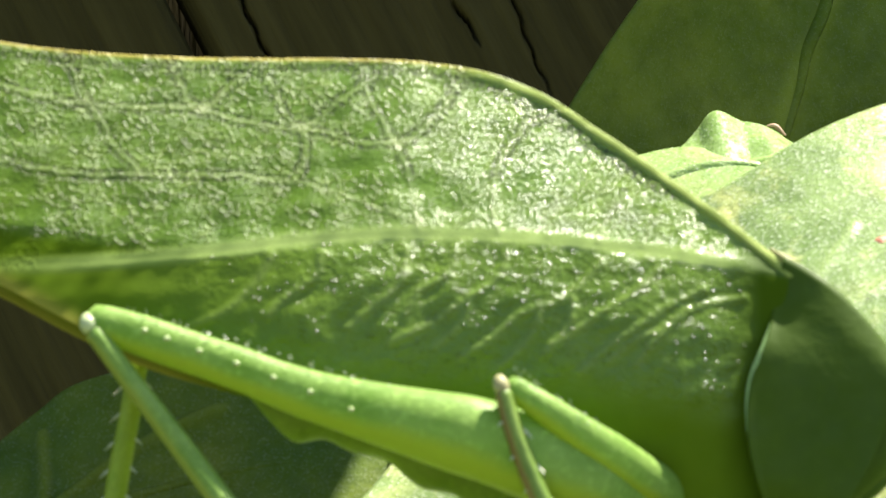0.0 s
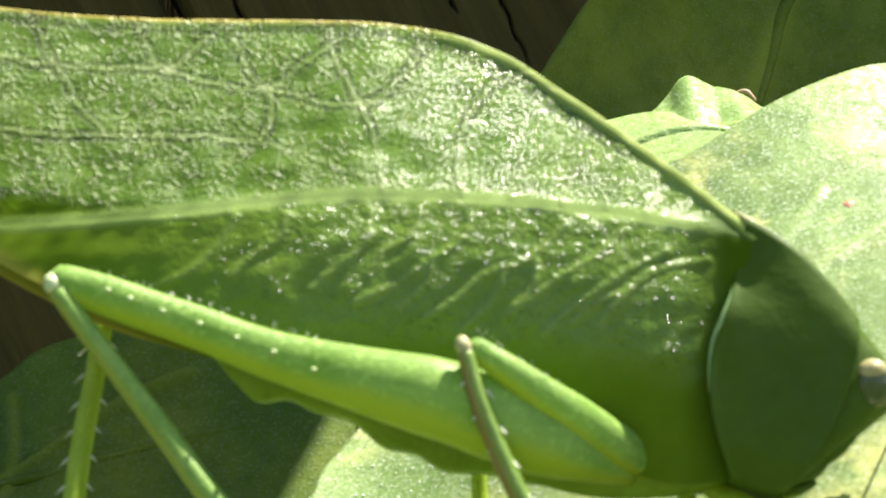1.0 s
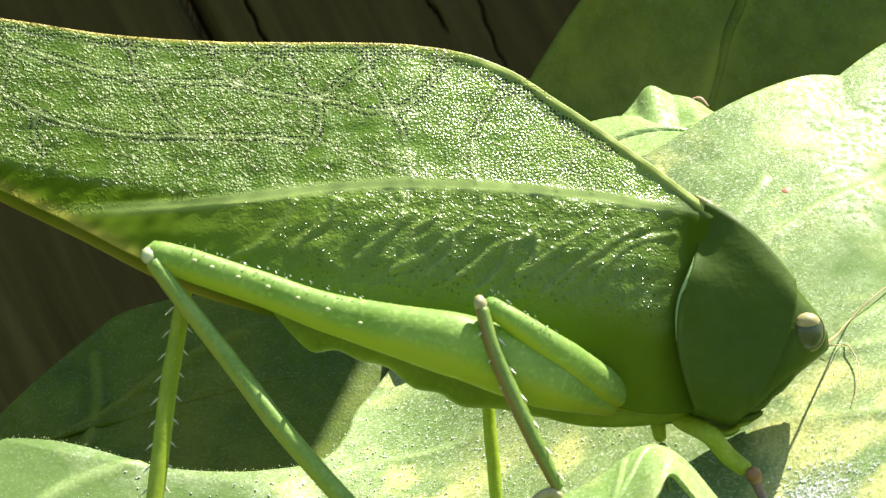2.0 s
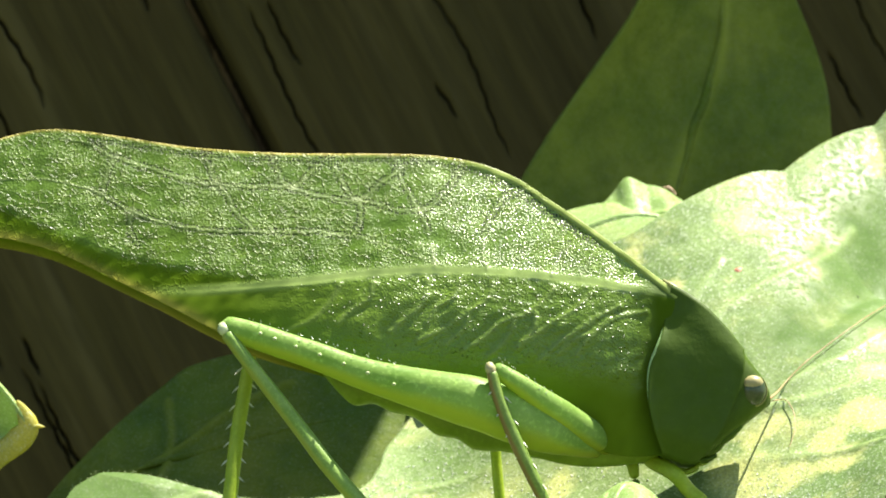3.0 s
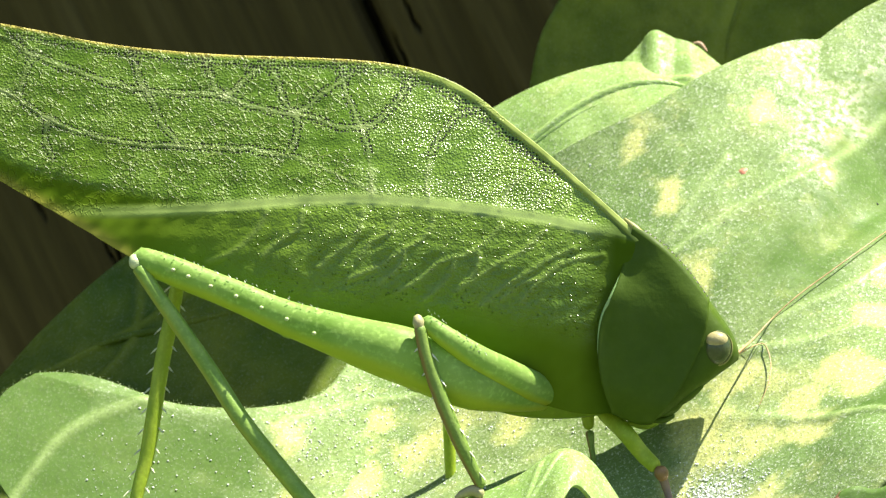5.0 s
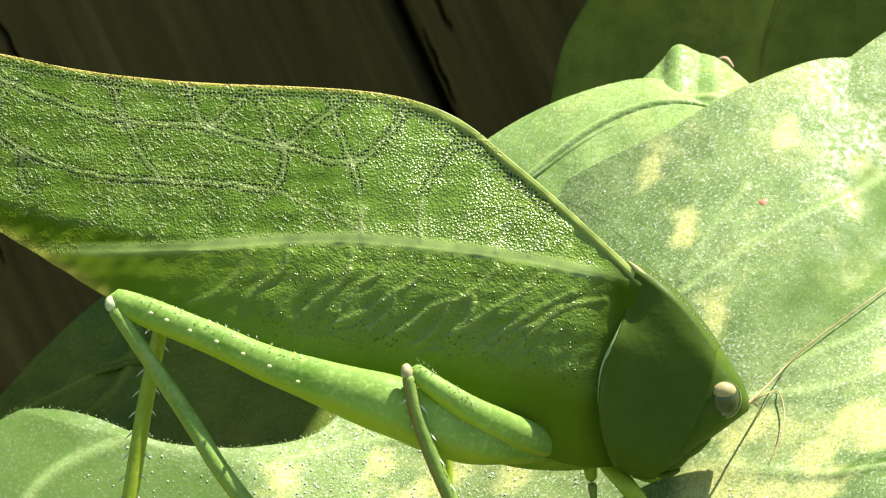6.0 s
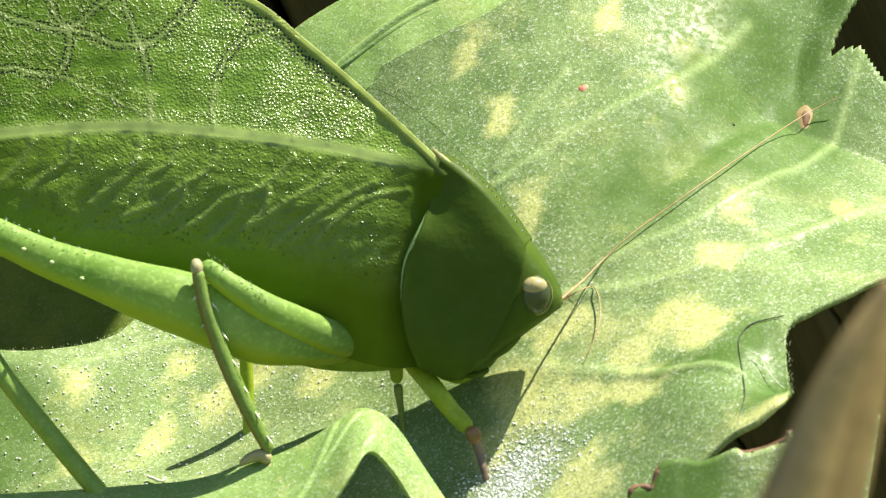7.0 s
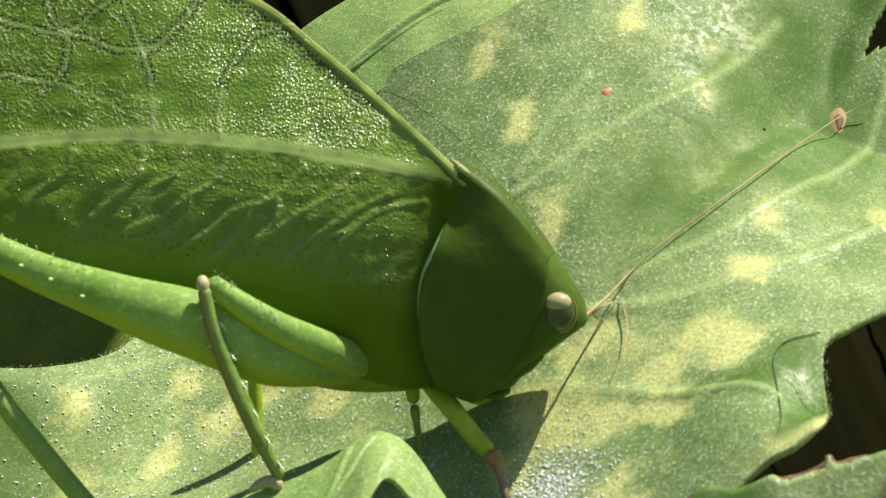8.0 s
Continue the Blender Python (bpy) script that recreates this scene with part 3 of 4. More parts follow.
def back_lobe():
    ob = thing("back_leaf", "pale sunlit green leaf folded behind the large leaf", "leaf")
    near = [(-0.113, 2.050, -0.478), (0.222, 2.050, -0.221), (0.722, 2.050, 0.145), (0.956, 2.050, 0.275), (1.157, 2.050, 0.369), (1.358, 2.050, 0.462), (1.559, 2.050, 0.522)]
    far = [(-0.056, 2.600, 0.202), (0.165, 2.600, 0.405), (0.492, 2.600, 0.604), (0.837, 2.600, 0.748), (1.114, 2.600, 0.805), (1.326, 2.600, 0.751), (1.506, 2.600, 0.636)]

    def shape(g, u, v):
        g[:, :, 2] += 0.05 * np.sin(v * 3.1) + 0.02 * ripple(g[:, :, 0], g[:, :, 1] * 3, 3, 3.0)
        return g

    sheet("blade", near, far, 120, 60, shape, LEAF_B, ob, [([(0.1, 0.2), (0.5, 0.5), (0.95, 0.6)], 0.02)], 0.03, 0.03, rib=((0.2, 0.6), 0.025))


back_lobe()


def sunny_lobe():
    """A crumpled leaf tip with a ragged rim."""
    ob = thing("leaf_lobe", "pale crumpled sunlit leaf tip standing up behind the large leaf", "leaf")
    near = [(0.920, 2.100, 0.330), (1.044, 2.100, 0.300), (1.176, 2.100, 0.280), (1.387, 2.100, 0.307), (1.600, 2.100, 0.401), (1.740, 2.100, 0.495)]
    far = [(0.960, 2.700, 0.560), (1.020, 2.720, 0.740), (1.100, 2.750, 0.830), (1.180, 2.780, 0.930), (1.260, 2.760, 1.010), (1.380, 2.780, 0.970), (1.500, 2.760, 0.935), (1.640, 2.720, 0.850), (1.790, 2.650, 0.740)]

    def shape(g, u, v):
        g[:, :, 2] += 0.03 * np.sin(v * 3.1) + 0.035 * v * ripple(u * 7, v * 4, 9, 2.0) + 0.004 * v * ripple(u * 40, v * 3, 13, 1.5)
        g[:, :, 1] += 0.10 * ripple(u * 8, v * 6, 14, 2.0) * np.sin(v * 3.1)
        return g

    sheet("blade", near, far, 140, 60, shape, LEAF_B, ob, [([(0.0, 0.3), (0.5, 0.5), (1.0, 0.6)], 0.02)], 0.02, 0.03)
    tube("withered_tip", [(1.500, 2.765, 0.950), (1.550, 2.755, 0.955), (1.600, 2.745, 0.905)], [0.006, 0.013, 0.006], PINK, ob, 16, 8, 1.0, "pinkish withered tip")


sunny_lobe()


def shaded_leaf():
    ob = thing("shaded_leaf", "dark green leaf hanging in the shade before the boards", "leaf")
    near = [(0.412, 3.600, 0.588), (0.496, 3.600, 1.024), (0.753, 3.600, 1.485), (1.099, 3.600, 1.993), (1.402, 3.600, 2.437), (1.707, 3.600, 3.060)]
    far = [(3.157, 4.200, 0.421), (3.072, 4.200, 0.865), (2.943, 4.200, 1.444), (2.902, 4.200, 2.027), (2.727, 4.200, 2.566), (2.418, 4.200, 3.198)]

    def shape(g, u, v):
        g[:, :, 1] += 0.25 * np.sin(v * 3.14) + 0.08 * ripple(g[:, :, 0], g[:, :, 2], 5, 3.0)
        return g

    sheet("blade", near, far, 80, 80, shape, LEAF_DEEP_SHADE, ob, [([(0, 0.4), (1, 0.6)], 0.03)], 0.04, 0.03, rib=((0.45, 0.55), 0.04))


shaded_leaf()


def ground():
    g = np.array([[(x, y, -30.0 + 1.5 * math.sin(x * 0.005) * math.cos(y * 0.004)) for y in np.linspace(-6000, 6000, 60)] for x in np.linspace(-6000, 6000, 60)])
    tagged(hung("ground", grid_mesh("ground", g), SOIL), "olive brown ground with low growth", "ground", kind="structure")


ground()


def boards():
    """Broad weathered boards, split by short dark cracks along the grain."""
    ob = tagged(new("wall_back"), "dark weathered wooden boards in shade, split along the grain", "wall", kind="structure")
    rnd = random.Random(3)
    tilt = radians(-27)
    at = -15.6
    while at < 15.0:
        w = rnd.uniform(4.6, 5.8)
        near = abs(at + w / 2) < 8
        m, n = (380, 300) if near else (24, 40)
        x, z = np.meshgrid(np.linspace(-w / 2 + 0.03, w / 2 - 0.03, m), np.linspace(-6.5, 6.5, n), indexing="ij")
        crack = np.zeros_like(x)
        y = 0.05 * ripple(x, z * 0.15, rnd.randint(1, 99), 2.5) + 0.012 * ripple(x, z * 0.05, rnd.randint(1, 99), 22.0)
        if near:
            for i in range(60):
                cx, cz, half, wide = rnd.uniform(-w / 2, w / 2), rnd.uniform(-6, 6), rnd.choice((0.15, 0.3, 0.5, 0.8)), rnd.uniform(0.007, 0.013)
                line = cx + 0.03 * np.sin(z * rnd.uniform(2, 5) + cx * 9) + 0.008 * np.sin(z * 31 + cx * 50) + rnd.uniform(-0.06, 0.06) * (z - cz)
                taper = np.clip(1 - ((z - cz) / half) ** 2, 0, 1) ** 0.5
                crack = np.maximum(crack, np.exp(-(((x - line) / wide) ** 2)) * taper)
            y = y + 0.16 * crack
        y = y + 0.12 * np.exp(-((w / 2 - 0.03 - np.abs(x)) / 0.05) ** 2)
        for rim in (np.s_[0, :], np.s_[-1, :], np.s_[:, 0], np.s_[:, -1]):
            y[rim] += 0.4
        b = hung("board", grid_mesh("board", np.stack([x, y, z * (1 if near else 2.4)], -1), attrs={"crack": crack}), WOOD, ob)
        b.matrix_local = Matrix.Translation(Vector((0, 6.25, 0)) * CM) @ Matrix.Rotation(tilt, 4, "Y") @ Matrix.Translation(Vector((at + w / 2, 0, 0)) * CM)
        at += w
    back = np.array([[(-20.0, 7.2, -20.0), (20.0, 7.2, -20.0)], [(-20.0, 7.2, 20.0), (20.0, 7.2, 20.0)]])
    hung("backing", grid_mesh("backing", back), WOOD, ob, "", 0.4)
    return ob


# ---- the katydid ----
katydid = thing("katydid", "leaf green katydid with veined leaf-like wings standing on the leaf", "katydid")

WING_TOP = [(-3.539, 0.091, 0.446), (-3.399, 0.135, 0.624), (-3.216, 0.162, 0.733), (-2.993, 0.178, 0.795), (-2.770, 0.194, 0.857), (-2.543, 0.198, 0.871), (-2.239, 0.188, 0.833), (-1.861, 0.191, 0.772), (-1.483, 0.206, 0.739), (-1.105, 0.220, 0.725), (-0.727, 0.231, 0.726), (-0.348, 0.227, 0.721), (-0.082, 0.218, 0.695), (0.145, 0.200, 0.637), (0.334, 0.171, 0.547), (0.522, 0.128, 0.409), (0.709, 0.086, 0.272), (0.933, 0.038, 0.097), (1.155, -0.010, -0.084), (1.310, -0.043, -0.215)]
WING_LOW = [(-3.538, 0.086, 0.426), (-3.419, 0.059, 0.310), (-3.188, 0.036, 0.206), (-2.962, 0.025, 0.158), (-2.735, 0.014, 0.109), (-2.507, -0.004, 0.026), (-2.203, -0.036, -0.126), (-1.900, -0.075, -0.278), (-1.560, -0.116, -0.459), (-1.261, -0.132, -0.585), (-0.889, -0.135, -0.694), (-0.555, -0.124, -0.802), (-0.258, -0.107, -0.902), (0.040, -0.088, -0.995), (0.300, -0.074, -1.070), (0.560, -0.062, -1.137), (0.783, -0.055, -1.187), (1.006, -0.054, -1.230), (1.220, -0.069, -1.222)]
MAIN_VEIN = [(-2.200, -0.052, -0.203), (-1.828, -0.052, -0.200), (-1.456, -0.052, -0.178), (-1.084, -0.052, -0.145), (-0.712, -0.052, -0.097), (-0.339, -0.052, -0.068), (0.034, -0.052, -0.072), (0.407, -0.052, -0.099), (0.780, -0.052, -0.141), (1.078, -0.052, -0.195), (1.302, -0.052, -0.242)]
UPPER_VEINS = [
    [(-3.351, 0.091, 0.447), (-2.979, 0.109, 0.521), (-2.755, 0.114, 0.539), (-2.490, 0.107, 0.514), (-2.299, 0.089, 0.437), (-2.107, 0.059, 0.309), (-1.842, 0.049, 0.227), (-1.466, 0.045, 0.184), (-1.092, 0.050, 0.195), (-0.716, 0.032, 0.158), (-0.341, -0.015, 0.042), (-0.209, -0.041, -0.035)],
    [(-2.579, 0.184, 0.818), (-2.427, 0.177, 0.792), (-2.234, 0.150, 0.686), (-1.853, 0.134, 0.561), (-1.562, 0.129, 0.494), (-1.287, 0.138, 0.490), (-1.099, 0.143, 0.493), (-0.871, 0.113, 0.395), (-0.698, 0.118, 0.409), (-0.343, 0.077, 0.311), (-0.268, 0.088, 0.340)],
    [(-1.652, 0.195, 0.736), (-1.630, 0.164, 0.625), (-1.562, 0.129, 0.494), (-1.471, 0.091, 0.349), (-1.355, 0.050, 0.201)],
    [(-1.237, 0.210, 0.711), (-1.196, 0.172, 0.591), (-1.099, 0.143, 0.493), (-0.988, 0.179, 0.594), (-0.877, 0.217, 0.696)],
]
UPPER_VEINS += [
    [(-0.878, 0.221, 0.708), (-0.799, 0.169, 0.556), (-0.698, 0.118, 0.409), (-0.534, 0.160, 0.526), (-0.347, 0.212, 0.681)],
    [(-0.461, 0.222, 0.701), (-0.383, 0.138, 0.479), (-0.287, 0.087, 0.339), (-0.119, 0.139, 0.481), (-0.025, 0.206, 0.664)],
    [(0.108, 0.043, 0.204), (0.220, 0.117, 0.405), (0.409, 0.152, 0.487), (0.522, 0.135, 0.429)],
    [(-0.716, 0.032, 0.158), (-0.673, 0.072, 0.277), (-0.698, 0.118, 0.409)],
]
UPPER_VEINS += [
    [(-0.209, -0.041, -0.035), (-0.248, 0.025, 0.161), (-0.287, 0.087, 0.339)],
    [(-2.234, 0.150, 0.686), (-2.267, 0.122, 0.575), (-2.299, 0.089, 0.437)],
    [(0.108, -0.050, -0.071), (0.089, -0.011, 0.046), (0.108, 0.030, 0.165)],
    [(0.519, -0.050, -0.106), (0.557, -0.009, 0.012), (0.633, 0.028, 0.112)],
]
UPPER_VEINS += [
    [(-2.107, 0.059, 0.309), (-2.122, 0.035, 0.204), (-2.062, 0.014, 0.107)],
]
SHORT_RIDGES = [[(-0.215, 0, -0.04), (-0.225, 0, 0.03), (-0.215, 0, 0.09)], [(0.108, 0, -0.05), (0.092, 0, 0.03), (0.105, 0, 0.13)], [(0.315, 0, -0.07), (0.32, 0, 0.01), (0.35, 0, 0.08)], [(0.519, 0, -0.09), (0.545, 0, 0.0), (0.59, 0, 0.07)], [(0.70, 0, -0.11), (0.735, 0, -0.03), (0.78, 0, 0.03)], [(0.86, 0, -0.13), (0.9, 0, -0.07)]]
VEIN_NODES = [(-1.562, 0.494), (-1.099, 0.493), (-0.698, 0.409), (-0.287, 0.339), (-1.355, 0.200), (-2.107, 0.309), (-2.234, 0.686), (-1.652, 0.72), (-0.214, -0.03), (-1.237, 0.70), (-2.36, 0.46)]
FOLD = [(-3.535, 0.077, 0.387), (-2.973, 0.078, 0.392), (-2.743, 0.054, 0.288), (-2.514, 0.030, 0.181), (-2.210, 0.003, 0.059), (-1.834, -0.012, -0.026), (-1.459, -0.025, -0.074), (-1.010, -0.044, -0.110), (-0.712, -0.058, -0.117)]
LOWER_VEINS = [
    [(-0.804, -0.068, -0.163), (-0.868, -0.095, -0.279), (-0.991, -0.115, -0.398), (-1.134, -0.121, -0.461)],
    [(-0.600, -0.072, -0.155), (-0.627, -0.096, -0.255), (-0.760, -0.112, -0.354), (-0.814, -0.121, -0.418)],
    [(-0.258, -0.073, -0.140), (-0.285, -0.106, -0.282), (-0.381, -0.120, -0.371), (-0.492, -0.129, -0.461)],
    [(-0.056, -0.073, -0.143), (-0.100, -0.098, -0.247), (-0.205, -0.111, -0.313), (-0.263, -0.125, -0.409)],
    [(0.147, -0.075, -0.158), (0.108, -0.100, -0.260), (-0.007, -0.115, -0.341), (-0.132, -0.127, -0.431), (-0.327, -0.134, -0.528)],
]
LOWER_VEINS += [
    [(-0.007, -0.115, -0.341), (-0.036, -0.128, -0.447), (-0.142, -0.134, -0.537)],
    [(0.527, -0.075, -0.193), (0.448, -0.098, -0.280), (0.352, -0.114, -0.354), (0.197, -0.123, -0.409), (0.087, -0.133, -0.507), (-0.048, -0.135, -0.590)],
    [(0.408, -0.110, -0.338), (0.395, -0.127, -0.457), (0.291, -0.135, -0.575)],
    [(0.282, -0.119, -0.386), (0.236, -0.131, -0.500), (0.120, -0.135, -0.619)],
    [(0.771, -0.073, -0.211), (0.650, -0.104, -0.328), (0.540, -0.116, -0.389), (0.430, -0.128, -0.472), (0.318, -0.133, -0.539)],
]
LOWER_VEINS += [
    [(0.947, -0.088, -0.302), (0.809, -0.107, -0.364), (0.686, -0.123, -0.453), (0.561, -0.131, -0.529), (0.436, -0.135, -0.642)],
    [(1.105, -0.088, -0.332), (0.909, -0.105, -0.374), (0.773, -0.125, -0.477), (0.664, -0.135, -0.609)],
    [(0.773, -0.125, -0.477), (0.660, -0.129, -0.510), (0.550, -0.135, -0.600)],
]


def forewing(name, far, parent, label=""):
    m, n = (240, 90) if far else (720, 270)
    top, low = curve_through(WING_TOP, m), curve_through(WING_LOW, m)
    v = np.linspace(0, 1, n)
    x = low[:, None, 0] * (1 - v) + top[:, None, 0] * v
    z = low[:, None, 2] * (1 - v) + top[:, None, 2] * v
    ridge = np.array(MAIN_VEIN)
    zr = np.interp(x, ridge[:, 0], ridge[:, 2])
    up = np.maximum(z - zr, 0)
    dn = np.maximum(zr - z, 0)
    bulge = 1 - np.clip((x - 0.85) / 0.3, 0, 1)
    y = (0.36 - 0.13 * np.clip((-0.6 - x) / 1.5, 0, 1)) * up + 0.03 * up**2 - (0.08 + 0.29 * bulge) * dn + (0.09 + 0.32 * bulge) * dn**2 - 0.05
    tall = top[:, None, 2] - low[:, None, 2]
    drop = (1 - v[None]) * tall
    wander_x, wander_z = 0.016 * ripple(x, z, 41, 32), 0.016 * ripple(x, z, 42, 32)
    to_fine = distance_to([(p, 0.02) for p in UPPER_VEINS], x + wander_x, z + wander_z)
    fold = np.array(FOLD)
    y = y + 0.12 * np.clip(np.interp(x, fold[:, 0], fold[:, 2]) - z, 0, 1) * np.clip((-0.75 - x) * 1.6, 0, 1)
    main = np.exp(-np.abs(distance_to([(MAIN_VEIN, 0.033)], x, z)) ** 3.0) * np.clip((x + 2.1) * 1.6, 0, 1) * np.clip((1.25 - x) * 4, 0, 1)
    fine = np.exp(-((to_fine / 0.36) ** 2))
    side = np.exp(-distance_to([(p, 0.017) for p in LOWER_VEINS], x, z) ** 2)
    short = np.exp(-distance_to([(p, 0.018) for p in SHORT_RIDGES], x, z) ** 2)
    node = sum(np.exp(-(((x - a) / 0.05) ** 2) - ((z - c) / 0.04) ** 2) for a, c in VEIN_NODES)
    valley = np.exp(-distance_to([([(a - 0.045, b, c - 0.02) for a, b, c in p], 0.05) for p in LOWER_VEINS], x, z) ** 2)
    y = y - 0.006 * main - 0.002 * fine - 0.008 * side + 0.005 * valley - 0.003 * short
    y = y + 0.012 * ripple(x, z, 7, 14) + 0.006 * ripple(x, z, 8, 40) + 0.003 * ripple(x * 1.6, z, 31, 24)
    right = 1 / (1 + np.exp(-np.clip((x - 0.05) * 9, -40, 40)))
    edge = np.exp(-((drop / 0.013) ** 2)) * (1 - 0.9 * right)
    edge_low = np.exp(-((v[None] * tall / 0.045) ** 2)) * np.clip((-0.9 - x) * 3, 0, 1)
    band = np.clip(2.0 - drop / 0.026, 0, 1) * right
    y = y - 0.012 * band
    pit = np.exp(-(((to_fine - 1.0) / 0.75) ** 2)) * np.clip((x + 2.0) * 0.8, 0.8, 1) + right * np.exp(-(((drop - 0.085) / 0.05) ** 2)) + 0.75 * np.exp(-(((drop - 0.05) / 0.04) ** 2)) * (1 - right)
    pit = np.clip(pit, 0, 1) * np.clip((z - zr - 0.16) * 8, 0, 1) * np.clip((x + 2.6) * 3, 0, 1) * np.clip((1.1 - x) * 4, 0, 1)
    net = np.clip(1 - (x + 0.55) * 1.2 + 0.4 * ripple(x, z, 21, 6), 0, 1) * (1 - np.clip(band, 0, 1)) * (1 - np.clip(dn / 0.03, 0, 1))
    if far:
        y = y + 0.012 + 0.34 * (1 - v[None]) ** 0.7
        z = z - 0.012
    g = np.stack([x, y, z], -1)
    vein = np.clip((0.26 + 0.12 * ripple(x, z, 43, 9)) * fine + 0.10 * side + 0.2 * node + 0.18 * short, 0, 1)
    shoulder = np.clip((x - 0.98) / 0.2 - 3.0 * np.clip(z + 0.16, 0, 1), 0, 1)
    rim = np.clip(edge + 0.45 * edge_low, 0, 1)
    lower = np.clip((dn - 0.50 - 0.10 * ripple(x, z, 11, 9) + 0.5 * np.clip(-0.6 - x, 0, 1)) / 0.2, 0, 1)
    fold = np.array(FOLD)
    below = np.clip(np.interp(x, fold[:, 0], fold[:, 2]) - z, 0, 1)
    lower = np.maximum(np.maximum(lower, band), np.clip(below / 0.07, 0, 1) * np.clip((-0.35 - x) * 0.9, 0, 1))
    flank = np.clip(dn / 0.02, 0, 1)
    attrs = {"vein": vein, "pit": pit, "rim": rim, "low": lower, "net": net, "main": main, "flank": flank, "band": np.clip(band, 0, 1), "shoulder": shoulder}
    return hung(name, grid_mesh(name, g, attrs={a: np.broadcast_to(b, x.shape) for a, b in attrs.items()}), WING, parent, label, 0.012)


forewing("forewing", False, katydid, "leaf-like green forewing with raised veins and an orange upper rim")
forewing("forewing", True, katydid, "far forewing, its rim just visible")

# abdomen and thorax under the wings
loft("abdomen", [(-0.937, 0.200, -0.580), (-0.712, 0.200, -0.540), (-0.337, 0.200, -0.499), (0.227, 0.200, -0.419), (0.791, 0.200, -0.377), (1.168, 0.200, -0.298)],
     [(-0.906, 0.200, -0.693), (-0.803, 0.200, -0.812), (-0.709, 0.200, -0.887), (-0.589, 0.200, -0.878), (-0.476, 0.200, -0.930), (-0.333, 0.200, -0.967), (-0.201, 0.200, -1.071), (-0.069, 0.200, -1.100), (0.044, 0.200, -1.167), (0.231, 0.200, -1.180), (0.419, 0.200, -1.220), (0.794, 0.200, -1.251)], [0.03, 0.08, 0.1, 0.11, 0.12, 0.12], BODY, katydid, lean=-0.2, n=90)
loft("thorax", [(0.264, 0.130, -0.615), (0.601, 0.130, -0.499), (0.901, 0.130, -0.421), (1.201, 0.130, -0.343), (1.351, 0.130, -0.342)],
     [(0.342, 0.130, -1.199), (0.604, 0.130, -1.268), (0.828, 0.130, -1.282), (1.052, 0.130, -1.261), (1.277, 0.130, -1.207)], [0.05, 0.12, 0.14, 0.15, 0.14], BODY, katydid, lean=0.3)


def crest_teeth(line):
    """Tiny blunt teeth in a row, one mesh."""
    rnd = np.random.RandomState(4)
    verts, faces = [], []
    a = np.linspace(0, 2 * np.pi, 6, endpoint=False)
    for p in steady_curve(line.tolist(), 17):
        r, k = 0.009 + 0.006 * rnd.rand(), len(verts)
        for h, q in ((-0.012, 1.0), (0.004, 0.9), (0.014, 0.35)):
            verts += [((p[0] + 0.7 * h + r * q * math.cos(t)) * CM, (0.09 + 1.6 * r * q * math.sin(t)) * CM, (p[2] + 0.7 * h - 0.5 * r * q * math.cos(t)) * CM) for t in a]
        faces += [(k + 6 * i + j, k + 6 * i + (j + 1) % 6, k + 6 * i + 6 + (j + 1) % 6, k + 6 * i + 6 + j) for i in range(2) for j in range(6)] + [tuple(range(k + 12, k + 18))]
    me = bpy.data.meshes.new("crest_teeth")
    me.from_pydata(verts, [], faces)
    return me


